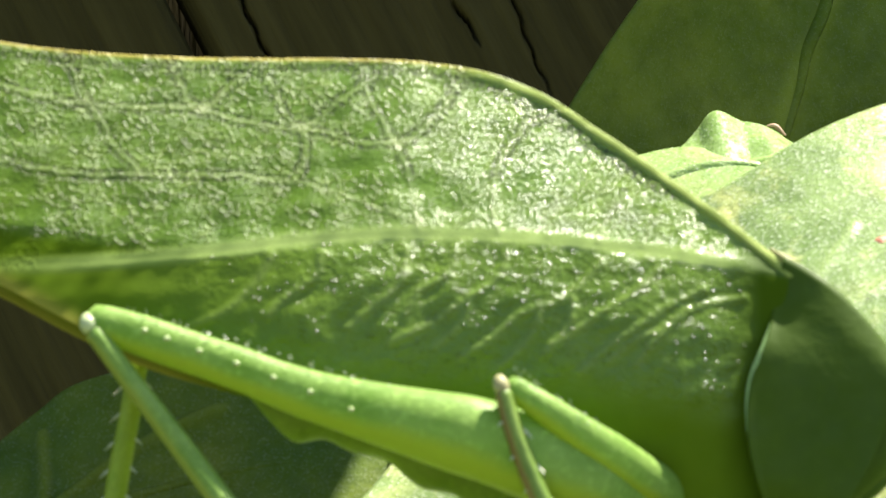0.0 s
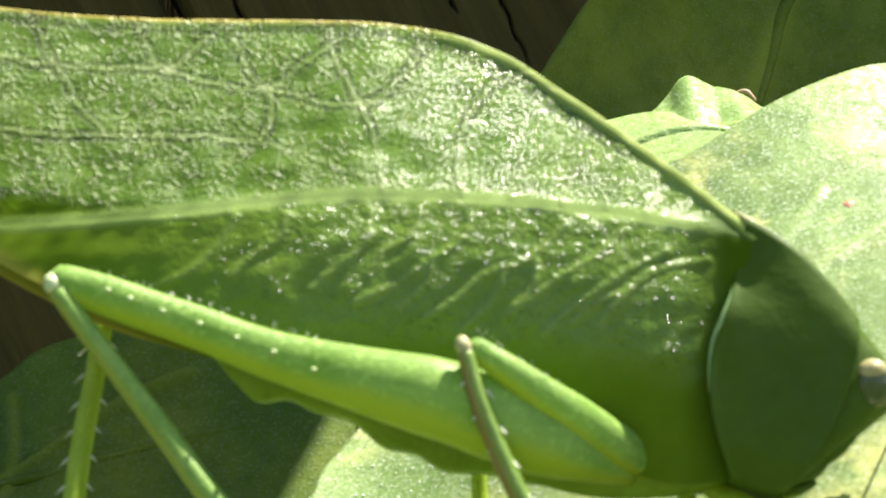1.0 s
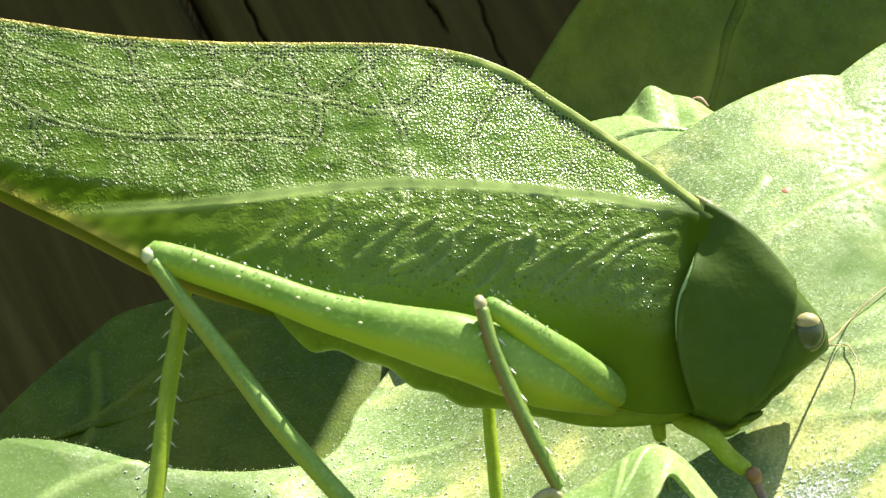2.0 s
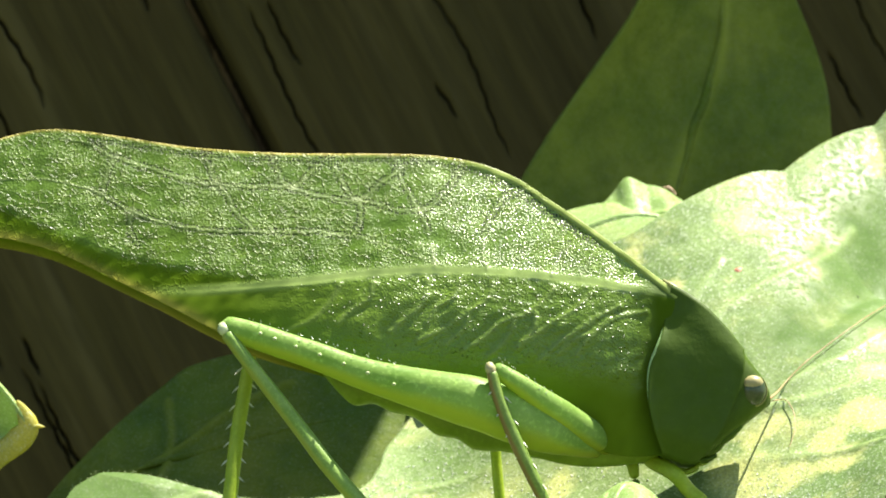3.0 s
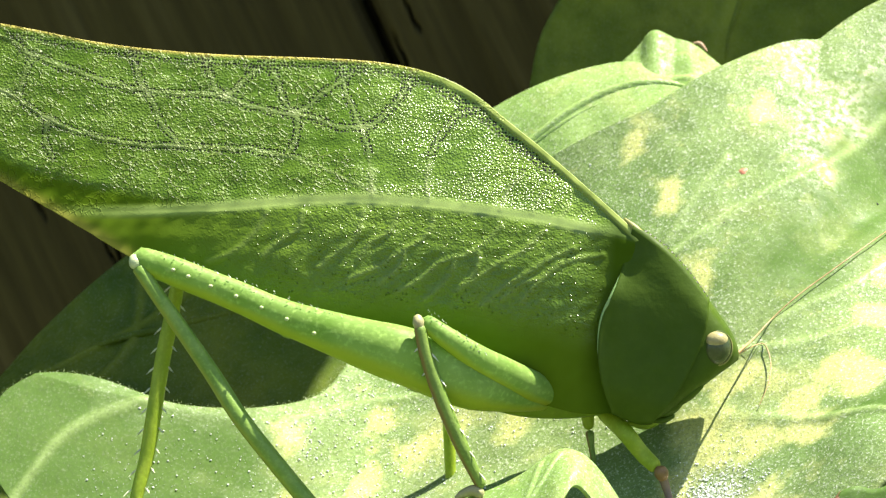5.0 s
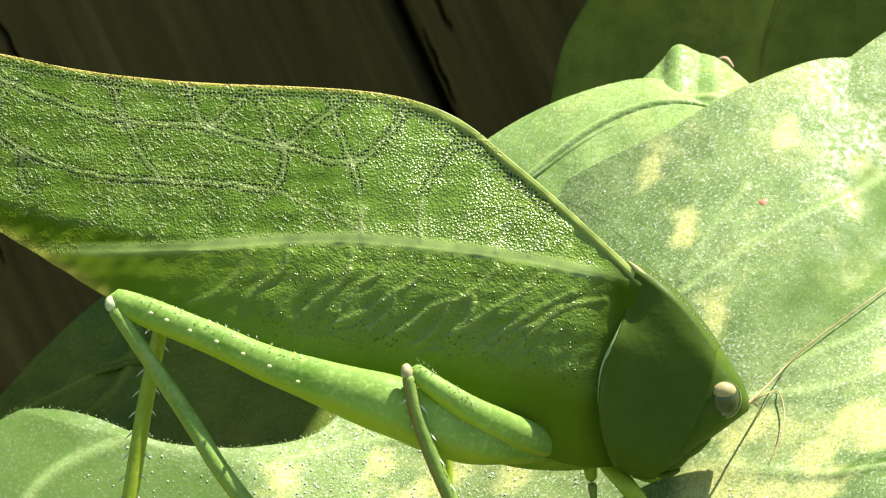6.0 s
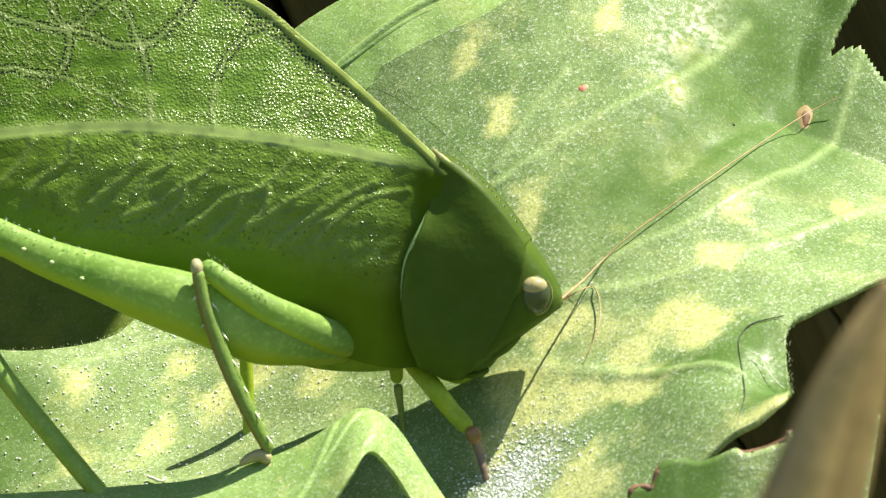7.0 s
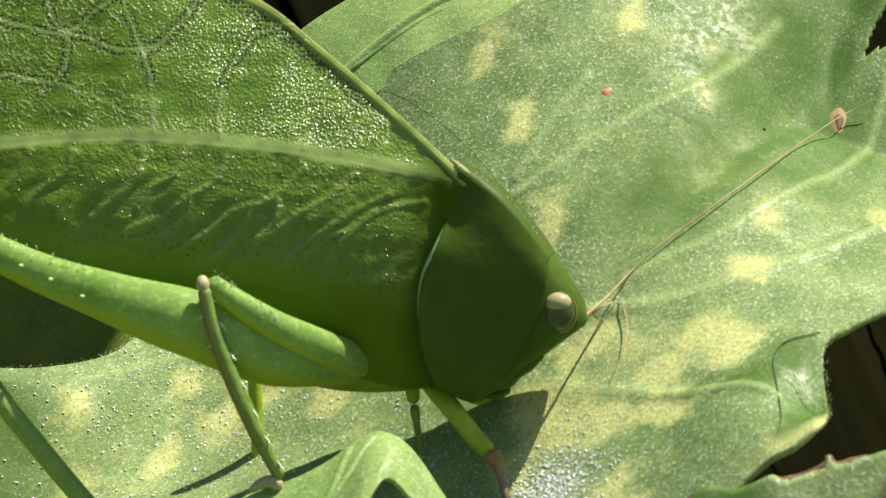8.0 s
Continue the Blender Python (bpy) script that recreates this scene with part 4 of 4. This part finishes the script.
def pronotum():
    """A saddle: its rear margin swings back on the flanks."""
    rear = [(1.270, 0.100, -0.165), (1.235, 0.100, -0.340), (1.185, 0.100, -0.512), (1.117, 0.100, -0.686), (1.103, 0.100, -0.874), (1.133, 0.100, -1.053), (1.193, 0.100, -1.217)]
    front = [(1.709, 0.100, -0.576), (1.709, 0.100, -0.681), (1.679, 0.100, -0.817), (1.626, 0.100, -0.952), (1.566, 0.100, -1.072), (1.499, 0.100, -1.170), (1.417, 0.100, -1.264)]
    crest = [(1.270, 0.100, -0.165), (1.360, 0.100, -0.215), (1.481, 0.100, -0.307), (1.612, 0.100, -0.449), (1.709, 0.100, -0.576)]
    keel = [(1.193, 0.100, -1.217), (1.275, 0.100, -1.247), (1.350, 0.100, -1.268), (1.417, 0.100, -1.264)]
    m, n = 40, 44
    r, f, cr, ke = curve_through(rear, n), curve_through(front, n), curve_through(crest, m), curve_through(keel, m)
    u, v = np.linspace(0, 1, m)[:, None, None], np.linspace(0, 1, n)[None, :, None]
    side = r[None] * (1 - u) + f[None] * u
    side += (1 - v) * (cr[:, None] - (r[0] * (1 - u) + f[0] * u)) + v * (ke[:, None] - (r[-1] * (1 - u) + f[-1] * u))
    wide = curve_through([(w,) for w in (0.172, 0.200, 0.207, 0.212, 0.217, 0.220, 0.212, 0.15)], n)[:, 0]
    w = wide[None] * (1 + 0.04 * np.sin(u[:, :, 0] * 2.6))
    high = np.clip(1 - v[:, :, 0] / 0.3, 0, 1)
    w = w + 0.012 * np.exp(-((u[:, :, 0] / 0.06) ** 2)) * (1 - high) - 0.075 * (1 - u[:, :, 0]) ** 3 * np.sin(math.pi * np.clip((v[:, :, 0] + 0.1) / 0.5, 0, 1)) ** 2
    near, far = side.copy(), side[:, ::-1].copy()
    near[:, :, 1] = 0.09 - w
    far[:, :, 1] = 0.09 + w[:, ::-1]
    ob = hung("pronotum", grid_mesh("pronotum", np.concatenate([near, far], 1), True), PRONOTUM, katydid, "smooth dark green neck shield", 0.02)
    edge = near[0, 11:30:3]
    tube("margin", [tuple(p) for p in edge], [0.003, 0.010, 0.011, 0.010, 0.006, 0.003], MARGIN, ob, 50, 8, 1.0, "pale rim")
    teeth = crest_teeth(cr[7:38])
    hung("crest_teeth", teeth, DARKSPOT, ob, "row of tiny dark brown teeth along the crest")


pronotum()
tube("hinge", [(1.215, -0.020, -0.118), (1.285, -0.050, -0.178), (1.350, -0.050, -0.245), (1.400, -0.015, -0.315)], [0.006, 0.022, 0.024, 0.006], HINGE, katydid, 30, 12, 0.7, "greenish tan wing hinge")
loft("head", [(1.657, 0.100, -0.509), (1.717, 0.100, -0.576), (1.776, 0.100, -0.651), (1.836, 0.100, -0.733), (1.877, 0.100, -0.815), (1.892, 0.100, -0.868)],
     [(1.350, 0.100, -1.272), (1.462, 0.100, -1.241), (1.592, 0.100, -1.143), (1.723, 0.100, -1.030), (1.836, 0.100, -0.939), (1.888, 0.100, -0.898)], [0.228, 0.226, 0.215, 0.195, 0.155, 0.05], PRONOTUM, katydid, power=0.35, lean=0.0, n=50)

for pts, r in (([(1.453, -0.020, -1.216), (1.528, -0.020, -1.171), (1.595, -0.020, -1.111)], 0.04), ([(1.548, -0.040, -1.158), (1.630, -0.040, -1.090), (1.697, -0.040, -1.030)], 0.032), ([(1.410, 0.000, -1.253), (1.484, 0.000, -1.248), (1.544, 0.000, -1.218)], 0.022)):
    tube("jaw", pts, [r * 0.7, r, r * 0.6], PRONOTUM, katydid, 20, 12)


def eye_ball(name, c, r, material, squash):
    bm = bmesh.new()
    bmesh.ops.create_uvsphere(bm, u_segments=28, v_segments=18, radius=1)
    for p in bm.verts:
        p.co = Vector(((c[0] + p.co.x * r[0]) * CM, (c[1] + p.co.y * r[1]) * CM, (c[2] + p.co.z * r[2]) * CM))
    for p in bm.faces:
        p.smooth = True
    me = bpy.data.meshes.new(name)
    bm.to_mesh(me)
    bm.free()
    return hung(name, me, material, katydid)


EYE = [(1.769, -0.075, -0.824)][0]
eye_ball("eye", (EYE[0], EYE[1], EYE[2]), (0.080, 0.06, 0.098), EYE_DARK, 0)
eye_ball("eye_cap", (EYE[0] - 0.004, EYE[1] - 0.012, EYE[2] + 0.040), (0.066, 0.054, 0.052), EYE_PALE, 0)
RING = np.linspace(-2.6, 0.9, 16)
tube("eye_rim", [(EYE[0] + 0.083 * math.cos(a), EYE[1] - 0.004, EYE[2] + 0.10 * math.sin(a)) for a in RING], [0.002, 0.005, 0.006, 0.005, 0.002], HINGE, katydid, 50, 8, 1.0, "pale greenish rim below the eye")


def leg(name, femur, fw, tibia, tw, label, tibia_mat, spines=0, knee=True, mat=None, cap=None):
    fl = 0.8
    f = tube(name + "_femur", femur, fw, mat or FEMUR, katydid, 60, 20, fl, label)
    t = tube(name + "_tibia", tibia, tw, tibia_mat, katydid, 60, 14, 1.0)
    if knee:
        k = tibia[0]
        tube("knee", [(k[0] - 0.015, k[1] + 0.02, k[2] + 0.05), k, (k[0] + 0.012, k[1], k[2] - 0.035)], [tw[0] * 0.6, tw[0] * 0.98, tw[0] * 0.8], cap or PALE, t, 14, 12)
    if spines:
        c = steady_curve(tibia, spines + 2)[1:-1]
        tan = np.gradient(c, axis=0)
        tan /= np.linalg.norm(tan, axis=1)[:, None]
        for i, (p, d) in enumerate(zip(c, tan)):
            for s in (1, -1):
                side = np.array([s * abs(d[2]), -0.25, -s * d[0] * np.sign(d[2]) * -1.0])
                tip = p + side * (tw[1] + 0.036) + d * 0.05
                tube("spine", [tuple(p + side * tw[1] * 0.7), tuple(tip)], [0.011, 0.002], SPINE, t, 3, 5)
    return f, t


leg("hind", [(-1.554, -0.220, -0.438), (-1.384, -0.222, -0.485), (-1.173, -0.226, -0.557), (-0.922, -0.235, -0.644), (-0.678, -0.250, -0.738), (-0.405, -0.270, -0.817), (-0.180, -0.300, -0.878), (0.103, -0.300, -0.953)] + [(0.406, -0.250, -1.068)] + [(0.672, -0.050, -1.143)] + [(0.828, 0.120, -1.181)], [0.07, 0.083, 0.085, 0.09, 0.105, 0.13, 0.16, 0.168, 0.15, 0.1, 0.05],
    [(-1.518, -0.250, -0.474), (-1.380, -0.255, -0.657), (-1.219, -0.265, -0.863), (-1.044, -0.285, -1.093), (-0.869, -0.330, -1.330), (-0.617, -0.330, -1.621), (-0.321, -0.330, -1.947)], [0.040, 0.046, 0.05, 0.05, 0.05], "tapered bright green hind thigh with pale bumps", TIBIA, 22)
for p in [(-1.294, -0.318, -0.501), (-1.206, -0.320, -0.534), (-1.077, -0.324, -0.584), (-0.930, -0.331, -0.634), (-0.783, -0.340, -0.692), (-0.636, -0.352, -0.750), (-0.477, -0.372, -0.822)]:
    eye_ball("thigh_bump", (p[0], p[1] + 0.012, p[2]), (0.013, 0.012, 0.011), PALE, 0)
leg("far_hind", [(-1.360, 0.380, -0.480), (-1.030, 0.380, -0.531), (-0.568, 0.380, -0.662), (0.047, 0.380, -0.831)], [0.06, 0.07, 0.1, 0.13],
    [(-1.360, 0.380, -0.495)] + [(-1.396, 0.380, -0.744)] + [(-1.446, 0.350, -1.061)] + [(-1.503, 0.280, -1.588)] + [(-1.562, 0.200, -1.952)] + [(-1.660, 0.000, -2.950)], [0.04, 0.046, 0.046, 0.036, 0.026, 0.02], "green hind thigh", SHIN_YELLOW, 20, False)
leg("middle", [(0.123, -0.390, -0.717), (0.292, -0.390, -0.826)] + [(0.496, -0.300, -0.957)] + [(0.707, -0.100, -1.072)] + [(0.902, 0.120, -1.166)], [0.048, 0.066, 0.088, 0.09, 0.06],
    [(0.115, -0.425, -0.741), (0.168, -0.425, -0.931), (0.257, -0.420, -1.161), (0.368, -0.400, -1.398)] + [(0.497, -0.350, -1.650)], [0.034, 0.04, 0.042, 0.04, 0.03], "short green middle thigh", SHIN_OLIVE, 6, cap=TARSUS)
leg("far_middle", [(0.191, 0.600, -0.953), (0.200, 0.600, -1.029)], [0.03, 0.03],
    [(0.192, 0.600, -1.029), (0.201, 0.600, -1.220), (0.221, 0.600, -1.448), (0.242, 0.600, -1.752)], [0.032, 0.035, 0.035, 0.03], "green middle thigh", SHIN_YELLOW, 0, False)
leg("front", [(1.113, 0.150, -1.183), (1.161, 0.150, -1.244)] + [(1.274, 0.000, -1.337), (1.364, 0.000, -1.441)] + [(1.464, -0.050, -1.527)], [0.055, 0.052, 0.05, 0.046, 0.042],
    [(1.482, -0.060, -1.542), (1.514, -0.060, -1.632)] + [(1.550, -0.100, -1.734), (1.583, -0.100, -1.858), (1.610, -0.100, -1.966)], [0.030, 0.022, 0.018, 0.016, 0.014], "green front thigh with a brown knee", SHIN_PURPLE, 0, False, SHIN_YELLOW)
tube("front_knee", [(1.454, -0.070, -1.511), (1.483, -0.070, -1.547), (1.496, -0.070, -1.592)], [0.036, 0.042, 0.028], JOINT, katydid, 16, 14, 1.0, "orange brown knee")
leg("far_front", [(1.030, 0.260, -1.190), (1.040, 0.255, -1.260), (1.052, 0.250, -1.345)], [0.040, 0.038, 0.030],
    [(1.054, 0.250, -1.345), (1.068, 0.245, -1.430), (1.086, 0.240, -1.530), (1.100, 0.235, -1.640)], [0.028, 0.018, 0.015, 0.013], "green front thigh", SHIN_OLIVE, 0, False, SHIN_YELLOW)
for pts in ([(0.506, -0.360, -1.694), (0.453, -0.360, -1.663), (0.391, -0.360, -1.683), (0.347, -0.360, -1.714)], [(0.512, -0.360, -1.699), (0.502, -0.360, -1.762), (0.459, -0.360, -1.827)]):
    tube("tarsus", pts, [0.03, 0.034, 0.026, 0.012], TARSUS, katydid, 24, 10, 1.0, "pale brownish foot")


def hairs(femur, n, length, lift):
    """Short pale bristles along the upper edge of a thigh."""
    rnd = np.random.RandomState(8)
    c = steady_curve(femur, n)
    verts, faces = [], []
    for p in c:
        p = p + np.array([rnd.normal() * 0.02, -0.03 - 0.03 * rnd.rand(), lift])
        tip = p + np.array([-0.4 + rnd.normal() * 0.3, -0.3 + rnd.normal() * 0.3, 0.8]) * length * rnd.uniform(0.5, 1.2)
        k = len(verts)
        verts += [tuple((p + np.array(o)) * CM) for o in ((0.004, 0, 0), (-0.003, 0.003, 0), (-0.003, -0.003, 0))] + [tuple(tip * CM)]
        faces += [(k, k + 1, k + 3), (k + 1, k + 2, k + 3), (k + 2, k, k + 3)]
    me = bpy.data.meshes.new("bristles")
    me.from_pydata(verts, [], faces)
    tagged(hung("bristles", me, SPINE, katydid), "fine pale bristles", kind="stuff")


hairs([(0.163, -0.380, -0.722), (0.329, -0.360, -0.838), (0.513, -0.360, -0.955)], 30, 0.018, 0.055)
hairs([(-1.365, -0.222, -0.492), (-0.922, -0.235, -0.629), (-0.405, -0.270, -0.791), (0.037, -0.300, -0.916)], 50, 0.016, 0.085)

ANT = [(1.872, 0.120, -0.872), (1.925, 0.220, -0.826), (1.985, 0.380, -0.772)] + [(x, y - 0.03, z + 0.022) for x, y, z in [(2.062, 0.565, -0.711), (2.205, 0.653, -0.573), (2.425, 0.803, -0.403), (2.563, 0.928, -0.301), (2.702, 1.110, -0.201), (3.030, 1.690, 0.015), (3.240, 1.800, 0.135)]]
tube("antenna", ANT, [0.010, 0.005, 0.0038, 0.0036, 0.0034, 0.0032, 0.003, 0.0028, 0.0025, 0.002], ANTENNA, katydid, 120, 8)
tube("antenna", [(1.876, 0.120, -0.873)] + [(x, y - 0.03, z + 0.02) for x, y, z in [(1.994, 0.463, -0.844), (2.042, 0.438, -0.854), (2.073, 0.344, -0.946), (2.063, 0.251, -1.053), (2.016, 0.168, -1.176)]], [0.009, 0.004, 0.003, 0.003, 0.0026, 0.002], ANTENNA, katydid, 50, 8)
tube("palp", [(1.452, 0.200, -1.270), (1.381, 0.200, -1.303), (1.308, 0.200, -1.295), (1.264, 0.200, -1.285)], [0.02, 0.022, 0.02, 0.014], BODY, katydid, 16, 8)
tube("palp", [(1.540, 0.160, -1.198), (1.484, 0.160, -1.247), (1.427, 0.160, -1.273)], [0.018, 0.02, 0.012], BODY, katydid, 16, 8)


# ---- leaves in front ----
def curled_leaf():
    """A leaf tip folded along a ridge that runs to the viewer, one face lit, the other turned away."""
    ob = thing("curled_leaf", "green leaf tip folded into a peak in front of the insect", "leaf")
    back = [(-1.30, -0.330, -1.990), (-0.85, -0.330, -1.935), (-0.30, -0.330, -1.880), (0.200, -0.330, -1.790), (0.480, -0.320, -1.690), (0.700, -0.300, -1.580), (0.850, -0.280, -1.470), (0.935, -0.270, -1.425), (1.030, -0.280, -1.440), (1.130, -0.300, -1.520), (1.240, -0.330, -1.660), (1.340, -0.360, -1.790), (1.450, -0.400, -1.930)]
    front = [(-1.40, -0.850, -2.330), (-0.95, -0.850, -2.260), (-0.35, -0.850, -2.220), (0.250, -0.850, -2.170), (0.520, -0.840, -2.120), (0.700, -0.830, -2.040), (0.820, -0.800, -1.920), (0.890, -0.740, -1.790), (0.950, -0.680, -1.690), (1.020, -0.560, -1.600), (1.120, -0.500, -1.690), (1.225, -0.500, -1.830), (1.325, -0.520, -1.960), (1.435, -0.560, -2.100)]

    def shape(g, u, v):
        g[:, :, 2] += 0.03 * np.sin(v * 3.14) + 0.010 * ripple(g[:, :, 0], g[:, :, 1] * 3, 6, 9.0)
        return g

    sheet("blade", front, back, 180, 60, shape, LEAF_B, ob, [([(0.0, 0.3), (0.4, 0.5), (0.58, 0.9)], 0.015), ([(0.30, 0.05), (0.42, 0.5), (0.48, 0.95)], 0.010)], 0.012, 0.025, rib=((0.45, 0.55), 0.012))


curled_leaf()


def torn_leaf():
    ob = thing("torn_leaf", "green leaf with a torn brown withered edge", "leaf")
    far = [(x + 0.11, y, z - 0.085) for x, y, z in [(2.209, -1.037, -1.707), (2.217, -1.006, -1.617), (2.232, -0.986, -1.559), (2.282, -0.981, -1.546), (2.320, -0.982, -1.550), (2.340, -0.961, -1.489), (2.362, -0.943, -1.436), (2.443, -0.932, -1.407), (2.535, -0.936, -1.418), (2.622, -0.926, -1.388), (2.703, -0.913, -1.350), (2.752, -0.919, -1.368), (2.829, -0.912, -1.349), (2.936, -0.895, -1.300), (2.956, -0.881, -1.260), (2.997, -0.891, -1.289), (3.134, -0.876, -1.247), (3.386, -0.846, -1.159)]]
    near = [(x * 0.85 + 0.33, -1.455, -2.9) for x, y, z in far]

    def shape(g, u, v):
        g[:, :, 1] += 0.04 * ripple(g[:, :, 0], g[:, :, 2], 2, 3.5) * (1 - v)
        return g

    blade = sheet("blade", near, far, 200, 50, shape, LEAF, ob, (), 0.02, 0.03)
    stain(blade, "bare_dim", [([p for p in far[2:9:3]], 0.16, 0.5)])
    for a, b, r in ((1, 7, 0.026), (10, 17, 0.022)):
        tube("withered_rim", far[a:b], [0.008, r * 0.75, r * 0.6, r * 0.8, r * 0.55, r * 0.75, 0.008], BROWN, ob, 70, 8, 1.0, "brown dry rim")


torn_leaf()


def dry_stem():
    ob = thing("dry_stem", "straw-coloured dry plant stem standing close in front", "stem")
    tube("stalk", [(3.106, -9.000, -0.704), (3.193, -9.000, -0.445), (3.242, -9.000, -0.270), (3.303, -9.000, -0.082), (3.353, -9.000, 0.047), (3.378, -9.000, 0.118)], [0.14, 0.135, 0.12, 0.10, 0.07, 0.03], STRAW, ob, 60, 20)
    tube("husk", [(3.072, -9.100, -0.688), (3.157, -9.100, -0.432), (3.208, -9.100, -0.258), (3.274, -9.100, -0.073), (3.332, -9.100, 0.055), (3.362, -9.100, 0.126)], [0.08, 0.08, 0.07, 0.055, 0.04, 0.02], HUSK, ob, 60, 14, 1.0, "pale split husk along the stalk")


dry_stem()


def yellow_leaf():
    ob = thing("yellow_leaf", "small curled yellow-green leaf with a ragged yellow edge", "leaf")
    near = [(-3.492, 0.750, -0.700), (-3.272, 0.750, -0.587), (-3.080, 0.750, -0.585), (-2.970, 0.750, -0.690), (-2.880, 0.750, -0.800), (-2.800, 0.750, -0.920)]
    far = [(-3.493, 0.850, -1.438), (-3.306, 0.850, -1.473), (-3.150, 0.850, -1.400), (-3.080, 0.850, -1.270), (-3.000, 0.850, -1.160), (-2.900, 0.850, -1.060)]
    sheet("blade", near, far, 40, 30, lambda g, u, v: g + 0.1 * np.stack([0 * u, np.sin(v * 3.1), 0 * u], -1), LEAF_B, ob, (), 0.02, 0.03)
    tube("yellow_edge", [(-3.200, 0.840, -1.450), (-3.080, 0.830, -1.290), (-2.980, 0.820, -1.150), (-2.860, 0.800, -1.050), (-2.790, 0.780, -0.960), (-2.830, 0.770, -0.850), (-2.870, 0.760, -0.790)], [0.03, 0.045, 0.055, 0.075, 0.085, 0.06, 0.015], YELLOW, ob, 60, 10, 0.5, "ragged yellow edge")
    tube("dry_barb", [(-2.800, 0.775, -0.975), (-2.740, 0.770, -0.955), (-2.680, 0.770, -0.960)], [0.03, 0.018, 0.004], YELLOW, ob, 12, 6)


yellow_leaf()


def fibre(name, pts, r, material, label):
    ob = thing(name, label, "fibre")
    tube("strand", pts, [r, r, r * 0.6], material, ob, 50, 6)


def over_leaf(pts, lift):
    return [(x, y - lift, float(blade_height(np.array(x), np.array(y))) + lift) for x, y, z in pts]


# Dark thread laid where the antenna's shadow runs over the leaf.
fibre("antenna_shadow_thread", over_leaf([(3.012, 0.058, -0.846), (2.848, 0.022, -0.921), (2.792, -0.083, -1.012), (2.813, -0.262, -1.118), (2.840, -0.476, -1.231), (2.816, -0.640, -1.355)], 0.015), 0.0028, DARKSPOT, "thin dark thread standing in for the antenna's shadow on the leaf")
fibre("lint", over_leaf([(-0.275, 0.502, -1.938), (-0.227, 0.455, -1.946), (-0.179, 0.408, -1.955), (-0.163, 0.448, -1.936)], 0.03), 0.009, SPINE, "short white lint fibre on the leaf")
fibre("lint", over_leaf([(2.857, -0.178, -1.041), (2.898, -0.175, -1.017), (2.947, -0.236, -1.025), (2.998, -0.296, -1.027), (3.033, -0.365, -1.051)], 0.04), 0.003, SPINE, "fine white cobweb strand at the leaf notch")
fibre("lint", over_leaf([(-0.396, 0.336, -2.015), (-0.332, 0.387, -1.990), (-0.255, 0.405, -1.970), (-0.212, 0.277, -2.003)], 0.04), 0.004, SPINE, "short white lint fibre on the leaf")
fuzz("notch_hairs", leaf_rim([(3.061, -0.399, -1.063), (3.044, -0.209, -0.972), (3.027, -0.026, -0.885), (3.152, 0.068, -0.826), (3.318, 0.174, -0.765)], 0.012), 160, 0.022, "pale downy hairs along the leaf notch")

boards()


# Unseen board added overhead; its outline shapes the shade behind the insect.
def eave():
    ob = tagged(new("eave"), "unseen board added overhead to shade the wall and rear leaves", "eave", kind="structure")
    line = [(-14, 1.3), (-3.5, 1.5), (-1.35, 1.5), (-0.68, 1.75), (-0.5, 2.7), (0.0, 3.1), (1.9, 3.3), (3.0, 3.4), (14, 4.4)]
    lift = SUN_DIR * (9.6 / SUN_DIR.z)
    g = np.array([[(x + lift.x, y + lift.y, 8.8), (x + lift.x, 30.0, 9.4)] for x, y in line])
    hung("unseen_shade_board", grid_mesh("unseen_shade_board", g), WOOD, ob, "", 0.5)


eave()


def motions():
    walk(katydid, [(0.0, Matrix.Identity(4)), (8.0, Matrix.Identity(4))])


motions()
